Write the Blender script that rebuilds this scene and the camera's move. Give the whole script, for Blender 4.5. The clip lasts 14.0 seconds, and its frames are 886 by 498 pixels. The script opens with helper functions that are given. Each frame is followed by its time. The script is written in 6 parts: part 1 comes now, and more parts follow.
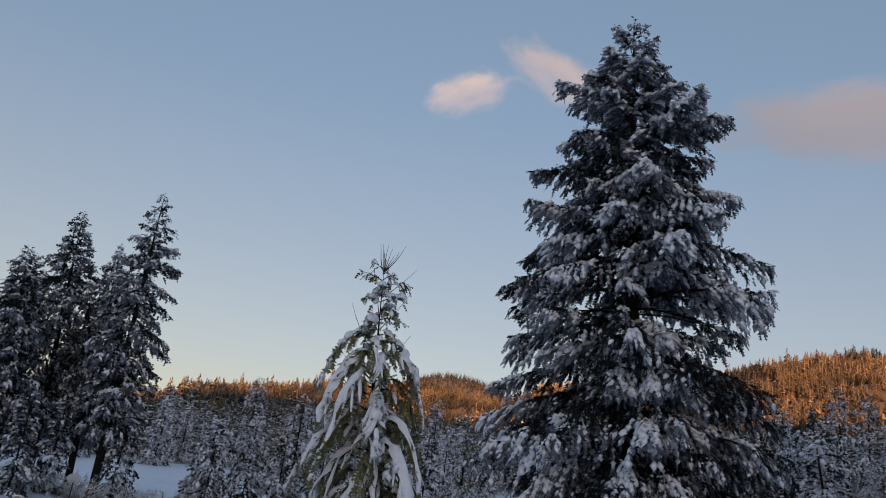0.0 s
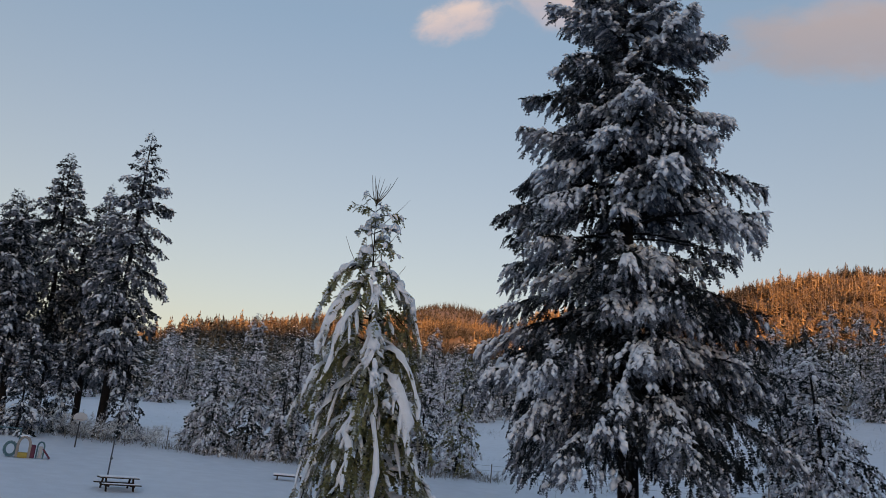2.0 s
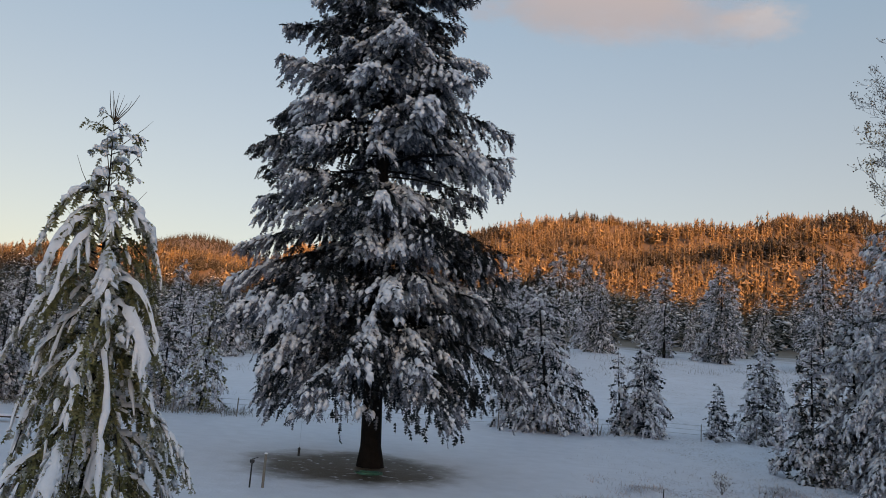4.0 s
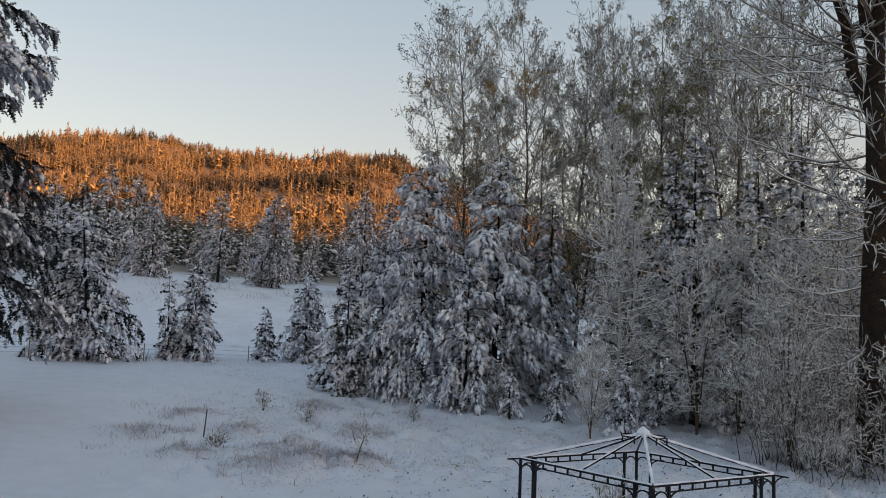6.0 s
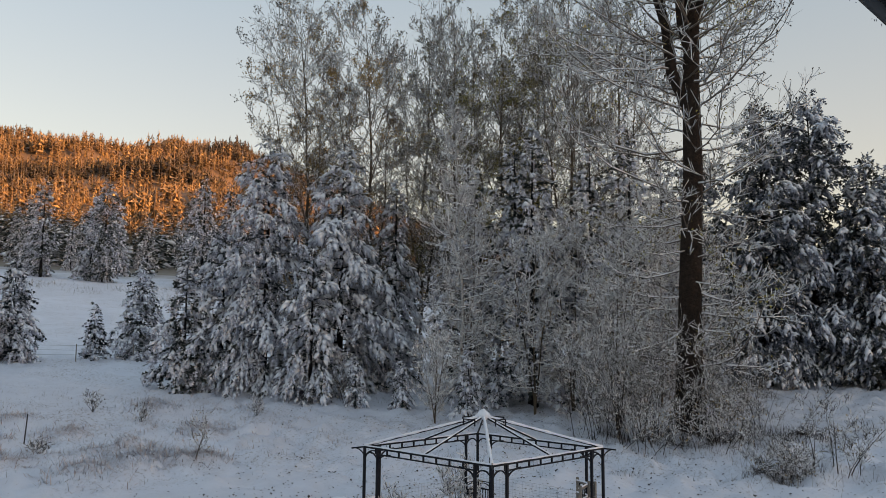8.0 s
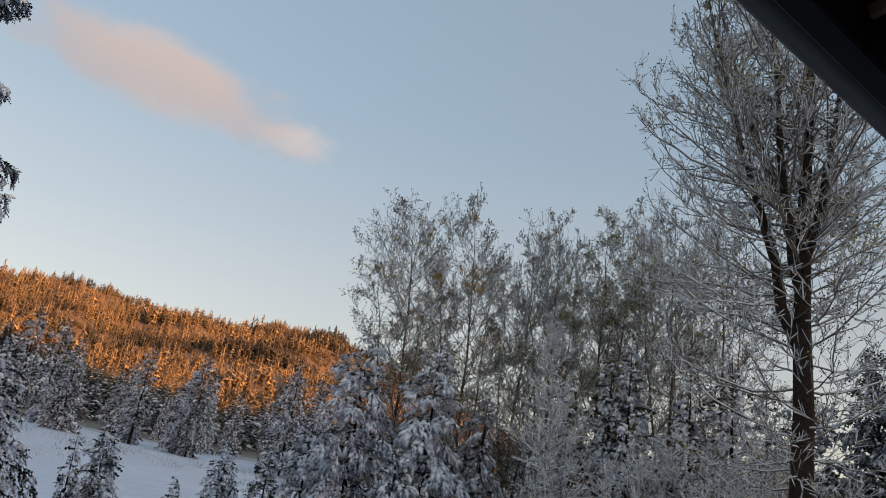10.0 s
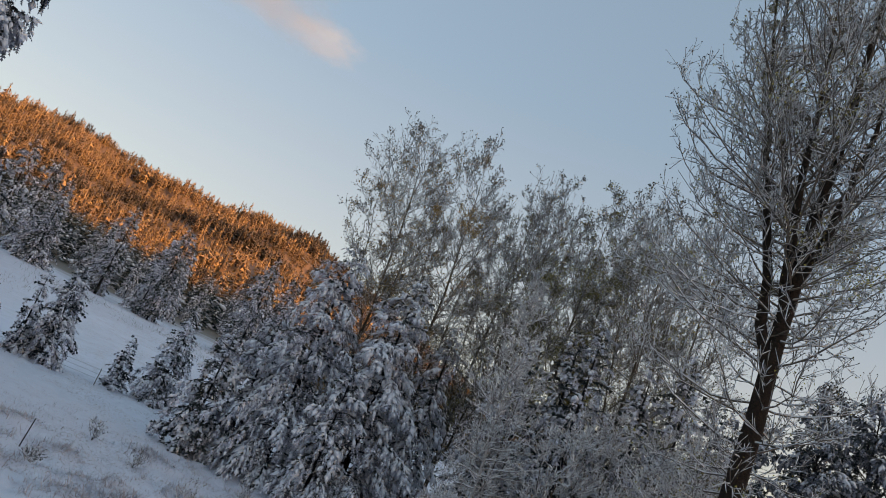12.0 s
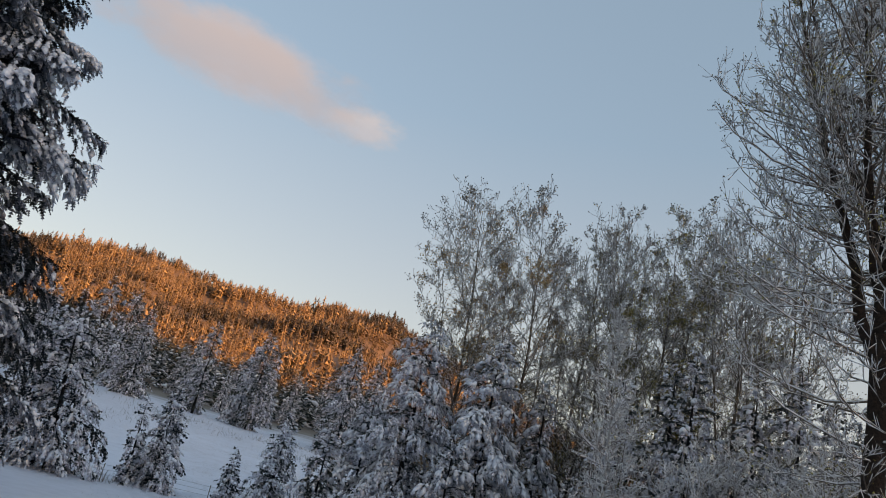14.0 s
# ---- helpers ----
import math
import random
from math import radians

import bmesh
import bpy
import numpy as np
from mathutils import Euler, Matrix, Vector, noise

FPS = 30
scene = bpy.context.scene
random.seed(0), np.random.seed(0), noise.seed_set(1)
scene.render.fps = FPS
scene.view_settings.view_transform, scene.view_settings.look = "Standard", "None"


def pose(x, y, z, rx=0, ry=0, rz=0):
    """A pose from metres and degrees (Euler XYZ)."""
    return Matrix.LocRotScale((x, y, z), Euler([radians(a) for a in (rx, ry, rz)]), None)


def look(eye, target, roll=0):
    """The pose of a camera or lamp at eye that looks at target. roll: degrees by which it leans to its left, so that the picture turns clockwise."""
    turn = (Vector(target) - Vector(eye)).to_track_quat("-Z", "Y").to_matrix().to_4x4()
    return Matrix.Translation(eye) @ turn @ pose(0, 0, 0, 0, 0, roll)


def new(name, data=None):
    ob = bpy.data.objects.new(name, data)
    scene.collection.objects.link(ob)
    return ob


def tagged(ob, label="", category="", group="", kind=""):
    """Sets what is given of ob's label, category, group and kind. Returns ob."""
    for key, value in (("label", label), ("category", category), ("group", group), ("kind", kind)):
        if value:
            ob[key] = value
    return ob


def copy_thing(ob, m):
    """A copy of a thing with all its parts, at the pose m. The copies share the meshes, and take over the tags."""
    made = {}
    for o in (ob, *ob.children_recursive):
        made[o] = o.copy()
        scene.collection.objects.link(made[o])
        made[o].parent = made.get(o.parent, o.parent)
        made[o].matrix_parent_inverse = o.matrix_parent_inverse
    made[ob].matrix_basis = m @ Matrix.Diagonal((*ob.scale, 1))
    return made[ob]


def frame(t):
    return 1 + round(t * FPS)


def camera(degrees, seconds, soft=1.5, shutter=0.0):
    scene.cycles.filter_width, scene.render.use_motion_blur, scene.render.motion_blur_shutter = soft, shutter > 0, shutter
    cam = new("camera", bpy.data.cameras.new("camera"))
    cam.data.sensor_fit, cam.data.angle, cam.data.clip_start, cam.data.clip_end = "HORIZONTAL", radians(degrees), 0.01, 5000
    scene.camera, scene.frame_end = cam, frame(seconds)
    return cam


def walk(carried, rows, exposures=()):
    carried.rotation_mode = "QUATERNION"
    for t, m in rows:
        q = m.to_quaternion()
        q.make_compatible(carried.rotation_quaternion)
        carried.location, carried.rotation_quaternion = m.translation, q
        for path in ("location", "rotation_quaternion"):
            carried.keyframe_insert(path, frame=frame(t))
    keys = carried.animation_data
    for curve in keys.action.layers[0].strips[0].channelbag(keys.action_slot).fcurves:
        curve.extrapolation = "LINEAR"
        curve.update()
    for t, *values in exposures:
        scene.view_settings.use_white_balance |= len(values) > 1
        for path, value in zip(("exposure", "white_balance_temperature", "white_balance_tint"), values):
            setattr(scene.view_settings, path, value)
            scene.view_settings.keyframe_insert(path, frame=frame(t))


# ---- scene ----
cam = camera(58.15, 14.0, soft=0.4)
walk(cam, [
    (0.0, pose(-0.048, -0.189, 4.170, 108.71, -7.26, 36.02)),
    (0.5, pose(-0.058, -0.147, 4.176, 108.69, -6.90, 36.07)),
    (1.0, pose(-0.063, -0.148, 4.163, 107.98, -6.26, 36.15)),
    (1.5, pose(-0.072, -0.133, 4.153, 104.29, -5.71, 36.20)),
    (2.0, pose(-0.066, -0.120, 4.159, 103.78, -5.47, 36.14)),
    (2.2, pose(-0.081, -0.120, 4.160, 103.55, -5.37, 36.09)),
    (4.3, pose(0.014, -0.007, 4.172, 99.85, -3.72, 12.82)),
    (4.5, pose(0.044, -0.030, 4.157, 99.31, -3.43, 8.74)),
    (5.0, pose(0.090, -0.020, 4.134, 98.92, -3.03, 1.03)),
    (5.5, pose(0.121, 0.031, 4.147, 99.25, -2.63, -5.89)),
    (6.0, pose(0.132, 0.020, 4.129, 96.98, -2.34, -12.45)),
    (6.5, pose(0.173, 0.060, 4.116, 95.28, -1.89, -17.62)),
    (7.0, pose(0.203, 0.074, 4.103, 94.87, -0.83, -20.84)),
    (7.5, pose(0.227, 0.081, 4.094, 93.59, -0.23, -22.32)),
    (8.0, pose(0.227, 0.009, 4.122, 96.47, -0.46, -23.32)),
    (8.5, pose(0.189, -0.056, 4.151, 104.64, -0.79, -23.52)),
    (9.0, pose(0.199, -0.018, 4.198, 109.67, -1.43, -23.57)),
    (9.2, pose(0.175, -0.009, 4.194, 109.38, -1.80, -22.16)),
    (11.3, pose(-0.152, 0.084, 4.075, 113.73, -18.43, -17.86)),
    (11.5, pose(-0.189, 0.092, 4.059, 113.60, -19.63, -19.87)),
    (12.0, pose(-0.214, 0.158, 4.010, 107.61, -21.33, -23.79)),
    (12.5, pose(-0.235, 0.184, 4.014, 103.45, -20.03, -25.10)),
    (13.0, pose(-0.235, 0.128, 4.011, 110.96, -18.94, -24.54)),
    (13.5, pose(-0.228, 0.089, 4.010, 113.04, -15.56, -22.65)),
    (14.0, pose(-0.218, 0.046, 3.993, 109.61, -12.23, -15.11)),
], [(0.0, 1.14, 8200, 29), (2.2, 1.32, 8700, 28), (5.0, 1.65, 9850, 28), (7.5, 1.87, 10800, 29), (9.2, 1.76, 10300, 28), (11.3, 1.65, 9500, 28), (14.0, 1.66, 9500, 28)])

# ---- light: low sun behind the viewer, hidden from the meadow by an unseen hill at the back ----
SUN_AZ, SUN_EL = 143.0, 4.5
world = bpy.data.worlds.new("winter_sky")
scene.world = world
world.use_nodes = True
wn = world.node_tree.nodes
sky = wn.new("ShaderNodeTexSky")
sky.sky_type = "NISHITA"
sky.sun_disc = False
sky.sun_elevation = radians(SUN_EL)
sky.sun_rotation = radians(SUN_AZ)
sky.altitude = 800
sky.air_density, sky.dust_density, sky.ozone_density = 1.1, 2.2, 2.1
# a set gradient blended into the sky to even its tone, paler towards the horizon
height = wn.new("ShaderNodeSeparateXYZ")
world.node_tree.links.new(wn.new("ShaderNodeTexCoord").outputs["Generated"], height.inputs[0])
depth = wn.new("ShaderNodeMapRange")
depth.inputs[1].default_value, depth.inputs[2].default_value = 0.02, 0.48
world.node_tree.links.new(height.outputs[2], depth.inputs[0])
sky_fade = wn.new("ShaderNodeMix")
sky_fade.data_type = "RGBA"
sky_fade.inputs[6].default_value, sky_fade.inputs[7].default_value = (1.20, 1.29, 1.31, 1), (0.49, 1.04, 1.63, 1)
world.node_tree.links.new(depth.outputs[0], sky_fade.inputs[0])
sky_blend = wn.new("ShaderNodeMix")
sky_blend.data_type = "RGBA"
sky_blend.inputs[0].default_value = 0.52
world.node_tree.links.new(sky_fade.outputs[2], sky_blend.inputs[7])
world.node_tree.links.new(sky.outputs[0], sky_blend.inputs[6])
world.node_tree.links.new(sky_blend.outputs[2], wn["Background"].inputs[0])
wn["Background"].inputs[1].default_value = 0.15
sun = new("sun", bpy.data.lights.new("sun", "SUN"))
sun.data.energy, sun.data.angle, sun.data.color = 4.4, radians(0.5), (1.0, 0.54, 0.25)
a, e = radians(SUN_AZ), radians(SUN_EL)
sun.matrix_world = look((0, 0, 60), (-math.sin(a) * math.cos(e), -math.cos(a) * math.cos(e), 60 - math.sin(e)))


# ---- materials ----
def material(name, base, rough=0.8, metal=0.0, vary=(), bump=(), second=None, islands=0.0, snow_top=None, frost=0.0):
    """vary: (scale, strength) value noise; bump: (scale, strength, metres); second: (colour, scale, from, to) patches."""
    m = bpy.data.materials.new(name)
    m.use_nodes = True
    n, l = m.node_tree.nodes, m.node_tree.links
    b = n["Principled BSDF"]
    b.inputs["Roughness"].default_value, b.inputs["Metallic"].default_value = rough, metal
    co = n.new("ShaderNodeTexCoord").outputs["Object"]
    rgb = n.new("ShaderNodeRGB")
    rgb.outputs[0].default_value = (*base, 1)
    col = rgb.outputs[0]

    def tex(scale, detail=4.0):
        t = n.new("ShaderNodeTexNoise")
        t.inputs["Scale"].default_value, t.inputs["Detail"].default_value = scale, detail
        l.new(co, t.inputs["Vector"])
        return t.outputs["Fac"]

    def mix(fac, x, y):
        q = n.new("ShaderNodeMix")
        q.data_type = "RGBA"
        for s, v in ((q.inputs[0], fac), (q.inputs[6], x), (q.inputs[7], y)):
            if isinstance(v, tuple):
                s.default_value = (*v, 1)
            else:
                l.new(v, s)
        return q.outputs[2]

    def ramp(v, lo, hi, a=0.0, b2=1.0):
        r = n.new("ShaderNodeMapRange")
        r.inputs[1].default_value, r.inputs[2].default_value = lo, hi
        r.inputs[3].default_value, r.inputs[4].default_value = a, b2
        l.new(v, r.inputs[0])
        return r.outputs[0]

    if second:
        col = mix(ramp(tex(second[1], 6), second[2], second[3]), col, second[0])
    for scale, strength in vary:
        h = n.new("ShaderNodeHueSaturation")
        l.new(ramp(tex(scale), 0.25, 0.75, 1 - strength, 1 + strength), h.inputs["Value"])
        l.new(col, h.inputs["Color"])
        col = h.outputs[0]
    if islands:
        h = n.new("ShaderNodeHueSaturation")
        g = n.new("ShaderNodeNewGeometry")
        l.new(ramp(g.outputs["Random Per Island"], 0, 1, 1 - islands, 1 + islands), h.inputs["Value"])
        l.new(ramp(g.outputs["Random Per Island"], 0, 1, 0.485, 0.515), h.inputs["Hue"])
        l.new(col, h.inputs["Color"])
        col = h.outputs[0]
    if frost:
        # a share of the needles is rimed white
        g = n.new("ShaderNodeNewGeometry")
        col = mix(ramp(g.outputs["Random Per Island"], 1 - frost, 1.02 - frost), col, (0.55, 0.60, 0.67))
    if snow_top:
        g = n.new("ShaderNodeNewGeometry")
        x = n.new("ShaderNodeSeparateXYZ")
        l.new(g.outputs["Normal"], x.inputs[0])
        add = n.new("ShaderNodeMath")
        l.new(x.outputs[2], add.inputs[0])
        l.new(ramp(tex(snow_top[2]), 0, 1, -0.4, 0.4), add.inputs[1])
        col = mix(ramp(add.outputs[0], snow_top[0], snow_top[1]), col, (0.8, 0.82, 0.86))
    l.new(col, b.inputs["Base Color"])
    for scale, strength, metres in bump:
        q = n.new("ShaderNodeBump")
        q.inputs["Strength"].default_value, q.inputs["Distance"].default_value = strength, metres
        l.new(tex(scale, 5), q.inputs["Height"])
        if b.inputs["Normal"].is_linked:
            l.new(b.inputs["Normal"].links[0].from_socket, q.inputs["Normal"])
        l.new(q.outputs[0], b.inputs["Normal"])
    return m


M_SNOW = material("loose_snow", (0.84, 0.88, 0.95), 0.55, vary=((0.7, 0.05), (9, 0.04)), bump=((14, 0.5, 0.03),))
M_TWIGSNOW = material("twig_snow", (0.82, 0.82, 0.83), 0.6, vary=((2, 0.08),))
M_NEEDLE = material("fir_needles", (0.012, 0.017, 0.019), 0.6, vary=((0.5, 0.35), (6, 0.3)), islands=0.35, frost=0.025)
M_FARNEEDLE = material("distant_needles", (0.055, 0.062, 0.052), 0.7, vary=((0.03, 0.4), (0.4, 0.3)), islands=0.4, frost=0.30)
M_PINE = material("pine_needles", (0.042, 0.048, 0.044), 0.6, vary=((0.5, 0.3), (6, 0.3)), islands=0.35, frost=0.10)
M_RIMEPINE = material("heavily_rimed_needles", (0.55, 0.57, 0.64), 0.7, vary=((0.6, 0.3), (6, 0.25)), islands=0.6)
M_RIME = material("rimed_needles", (0.17, 0.195, 0.24), 0.7, vary=((0.6, 0.3), (6, 0.25)), islands=0.55)
M_RIMEOLIVE = material("rimed_olive_needles", (0.30, 0.31, 0.27), 0.7, vary=((0.6, 0.25),), islands=0.4)
M_OLIVE = material("olive_needles", (0.13, 0.125, 0.050), 0.6, vary=((0.8, 0.3), (8, 0.25)), islands=0.35)
M_BARK = material("conifer_bark", (0.015, 0.0125, 0.012), 0.9, vary=((3, 0.35), (20, 0.3)), bump=((18, 0.8, 0.04),))
M_COTTON = material("cottonwood_bark", (0.034, 0.022, 0.017), 0.9, vary=((2, 0.35), (14, 0.45)), bump=((7, 1.0, 0.12), (25, 0.8, 0.04)))
M_TWIG = material("twig_bark", (0.095, 0.070, 0.050), 0.85, vary=((1, 0.3),))
M_MIDTWIG = material("brown_twig_bark", (0.125, 0.094, 0.075), 0.85, vary=((1, 0.3),))
M_PALETWIG = material("pale_twig_bark", (0.20, 0.16, 0.14), 0.85, vary=((1, 0.3),))
# needles darkened to stand in for shade on the farther hill
M_FARSHADE = material("far_shaded_needles", (0.022, 0.019, 0.016), 0.8, vary=((0.02, 0.4),), islands=0.4)
M_REDTWIG = material("red_twig_bark", (0.045, 0.033, 0.029), 0.85, vary=((1, 0.3),))
M_DRYLEAF = material("withered_leaves", (0.32, 0.26, 0.075), 0.8, vary=((0.35, 0.5),), islands=0.5)
M_BROWNLEAF = material("brown_leaves", (0.36, 0.21, 0.08), 0.8, vary=((0.35, 0.4),), islands=0.5)
M_BUD = material("dark_buds", (0.050, 0.034, 0.020), 0.8, vary=((0.4, 0.4),), islands=0.45)
M_BIRCH = material("birch_bark", (0.40, 0.39, 0.38), 0.8, vary=((3, 0.2), (12, 0.3)), second=((0.08, 0.07, 0.065), 6, 0.58, 0.66))
M_LITTER = material("fallen_leaves", (0.05, 0.036, 0.03), 0.85, islands=0.5)
M_MATGRASS = material("matted_grass", (0.58, 0.49, 0.48), 0.85, vary=((0.4, 0.3),), islands=0.35, frost=0.52)
M_GRASS = material("dead_grass", (0.33, 0.30, 0.29), 0.85, vary=((0.4, 0.3),), islands=0.4, frost=0.35)
# the dark second colour paints shaded folds into the hillside
M_HILLTREE = material("hill_conifers", (0.172, 0.124, 0.076), 0.8, vary=((0.03, 0.4), (0.09, 0.35)), second=((0.034, 0.032, 0.026), 0.0085, 0.47, 0.56), islands=0.55, snow_top=(0.8, 1.7, 1.1))
for m in (M_NEEDLE, M_PINE, M_FARNEEDLE, M_BARK, M_COTTON, M_TWIG, M_REDTWIG, M_HILLTREE):
    m.node_tree.nodes["Principled BSDF"].inputs["Specular IOR Level"].default_value = 0.15
M_METAL = material("dark_painted_metal", (0.011, 0.012, 0.017), 0.55, 0.0, vary=((8, 0.3),))
M_METAL.node_tree.nodes["Principled BSDF"].inputs["Specular IOR Level"].default_value = 0.15
M_BLACK = material("black_plastic", (0.02, 0.02, 0.024), 0.5, vary=((6, 0.3),))
M_GREYWOOD = material("weathered_wood", (0.20, 0.18, 0.16), 0.85, vary=((3, 0.25), (30, 0.2)), bump=((40, 0.4, 0.01),))
M_DARKWOOD = material("dark_stained_wood", (0.034, 0.021, 0.016), 0.8, vary=((3, 0.3), (25, 0.2)), bump=((40, 0.4, 0.008),))
M_RAFTER = material("rafter_wood", (0.27, 0.165, 0.115), 0.75, vary=((3, 0.25), (25, 0.2)), bump=((40, 0.4, 0.008),))
M_FASCIA = material("fascia_paint", (0.0045, 0.005, 0.006), 0.6, vary=((4, 0.25), (30, 0.15)), bump=((30, 0.3, 0.006),))
for m in (M_FASCIA, M_RAFTER, M_DARKWOOD):
    m.node_tree.nodes["Principled BSDF"].inputs["Specular IOR Level"].default_value = 0.1
M_DARKPOLE = material("weathered_dark_metal", (0.06, 0.075, 0.10), 0.6, vary=((3, 0.25), (30, 0.15)))
M_GUTTER = material("dark_gutter_paint", (0.006, 0.008, 0.009), 0.5, vary=((3, 0.3), (20, 0.2)), bump=((12, 0.3, 0.004),))
M_WALL = material("house_siding", (0.22, 0.19, 0.16), 0.8, vary=((2, 0.15), (20, 0.1)), bump=((25, 0.3, 0.01),))
M_WIRE = material("fence_wire", (0.42, 0.44, 0.48), 0.6, 0.2, vary=((5, 0.2),))
M_TEAL = material("teal_plastic", (0.04, 0.14, 0.17), 0.45, vary=((4, 0.15),))
M_YELLOW = material("yellow_plastic", (0.42, 0.30, 0.06), 0.45, vary=((4, 0.15),))
M_TAN = material("tan_plastic", (0.30, 0.27, 0.25), 0.5, vary=((4, 0.15),))
M_MAROON = material("maroon_plastic", (0.12, 0.012, 0.045), 0.45, vary=((4, 0.15),))
M_HOSE = material("green_hose", (0.03, 0.16, 0.12), 0.5, vary=((6, 0.2),))
M_WHITE = material("white_board", (0.46, 0.47, 0.49), 0.5, vary=((5, 0.06),))


# ---- mesh helpers ----
def mesh_from(name, v, f, mat, smooth=False):
    v, f = np.asarray(v, np.float32).reshape(-1, 3), np.asarray(f, np.int32).reshape(-1, 3)
    me = bpy.data.meshes.new(name)
    me.vertices.add(len(v))
    me.vertices.foreach_set("co", v.ravel())
    me.loops.add(f.size)
    me.loops.foreach_set("vertex_index", f.ravel())
    me.polygons.add(len(f))
    me.polygons.foreach_set("loop_start", np.arange(0, f.size, 3, dtype=np.int32))
    if smooth:
        me.polygons.foreach_set("use_smooth", np.ones(len(f), bool))
    me.update(calc_edges=True)
    me.materials.append(mat)
    return me


def child(name, me, parent, label=""):
    ob = new(name, me)
    ob.parent = parent
    if label:
        tagged(ob, label)
    return ob


def part(name, bm, mat, parent, label="", smooth=False):
    me = bpy.data.meshes.new(name)
    for f in bm.faces:
        f.smooth = smooth
    bm.to_mesh(me)
    bm.free()
    me.materials.append(mat)
    return child(name, me, parent, label)


def empty(name, m, label, category, group="", kind=""):
    ob = new(name)
    ob.matrix_world = m
    return tagged(ob, label, category, group, kind)


def box(bm, size, at, turn=None, bevel=0.0):
    m = Matrix.Translation(at) @ (turn.to_4x4() if turn else Matrix()) @ Matrix.Diagonal((*size, 1))
    g = bmesh.ops.create_cube(bm, size=1, matrix=m)
    if bevel:
        ed = list({e2 for v in g["verts"] for e2 in v.link_edges})
        bmesh.ops.bevel(bm, geom=ed, offset=bevel, segments=1, affect="EDGES")


def rod(bm, p, q, r, sides=6, r2=None):
    p, q = Vector(p), Vector(q)
    d = q - p
    m = Matrix.Translation((p + q) / 2) @ d.to_track_quat("Z", "Y").to_matrix().to_4x4()
    bmesh.ops.create_cone(bm, cap_ends=True, segments=sides, radius1=r, radius2=r if r2 is None else r2, depth=d.length, matrix=m)


def bar(bm, p, q, w, h):
    """A square bar from p to q, w wide and h high."""
    p, q = Vector(p), Vector(q)
    d = q - p
    x = d.normalized()
    y = Vector((0, 0, 1)).cross(x)
    y = y.normalized() if y.length > 1e-4 else Vector((0, 1, 0))
    t = Matrix((x, y, x.cross(y))).transposed()
    box(bm, (d.length, w, h), (p + q) / 2, t)


def unit(v):
    return v / np.maximum(np.linalg.norm(v, axis=-1, keepdims=True), 1e-9)


def scatter(tv, tf, at, ahead, length, width, depth):
    """Copies of a template (its x ahead) as one mesh's vertices and faces."""
    n = len(at)
    x = unit(ahead)
    y = unit(np.cross(np.array([0, 0, 1.0]) + 1e-4, x))
    z = np.cross(x, y)
    t = np.asarray(tv)
    v = (at[:, None] + x[:, None] * (t[:, 0][None] * length[:, None])[..., None]
         + y[:, None] * (t[:, 1][None] * width[:, None])[..., None] + z[:, None] * (t[:, 2][None] * depth[:, None])[..., None])
    f = np.asarray(tf)[None] + (np.arange(n) * len(t))[:, None, None]
    return v.reshape(-1, 3), f.reshape(-1, 3)


def tubes(p, r, sides):
    """Polylines p (n, k, 3) with radii r (n, k) as tubes."""
    n, k = p.shape[:2]
    d = np.empty_like(p)
    d[:, 1:-1] = p[:, 2:] - p[:, :-2]
    d[:, 0], d[:, -1] = p[:, 1] - p[:, 0], p[:, -1] - p[:, -2]
    d = unit(d)
    u = unit(np.cross(d, np.array([0.31, 0.17, 0.93])))
    w = np.cross(d, u)
    ang = np.arange(sides) * 2 * np.pi / sides
    v = p[:, :, None] + r[:, :, None, None] * (np.cos(ang)[:, None] * u[:, :, None] + np.sin(ang)[:, None] * w[:, :, None])
    i = np.arange(n * k * sides).reshape(n, k, sides)
    a, b = i[:, :-1], i[:, 1:]
    a2, b2 = np.roll(a, -1, 2), np.roll(b, -1, 2)
    return v.reshape(-1, 3), np.concatenate([np.stack([a, a2, b], -1).reshape(-1, 3), np.stack([a2, b2, b], -1).reshape(-1, 3)])


def strips(p, r, rise=1.0):
    """Polylines as narrow gable-shaped strips: snow on top of twigs, or with rise -1 the twig below."""
    n, k = p.shape[:2]
    d = np.empty_like(p)
    d[:, 1:-1] = p[:, 2:] - p[:, :-2]
    d[:, 0], d[:, -1] = p[:, 1] - p[:, 0], p[:, -1] - p[:, -2]
    w = unit(np.cross(unit(d), np.array([0.02, 0.03, 1.0])))
    up = np.array([0, 0, rise])
    v = np.stack([p - w * r[..., None] - up * (0.7 * r)[..., None], p + up * (1.1 * r)[..., None], p + w * r[..., None] - up * (0.7 * r)[..., None]], 2)
    i = np.arange(n * k * 3).reshape(n, k, 3)
    f = []
    for a2 in (0, 1):
        f += [np.stack([i[:, :-1, a2], i[:, :-1, a2 + 1], i[:, 1:, a2]], -1).reshape(-1, 3), np.stack([i[:, :-1, a2 + 1], i[:, 1:, a2 + 1], i[:, 1:, a2]], -1).reshape(-1, 3)]
    return v.reshape(-1, 3), np.concatenate(f)


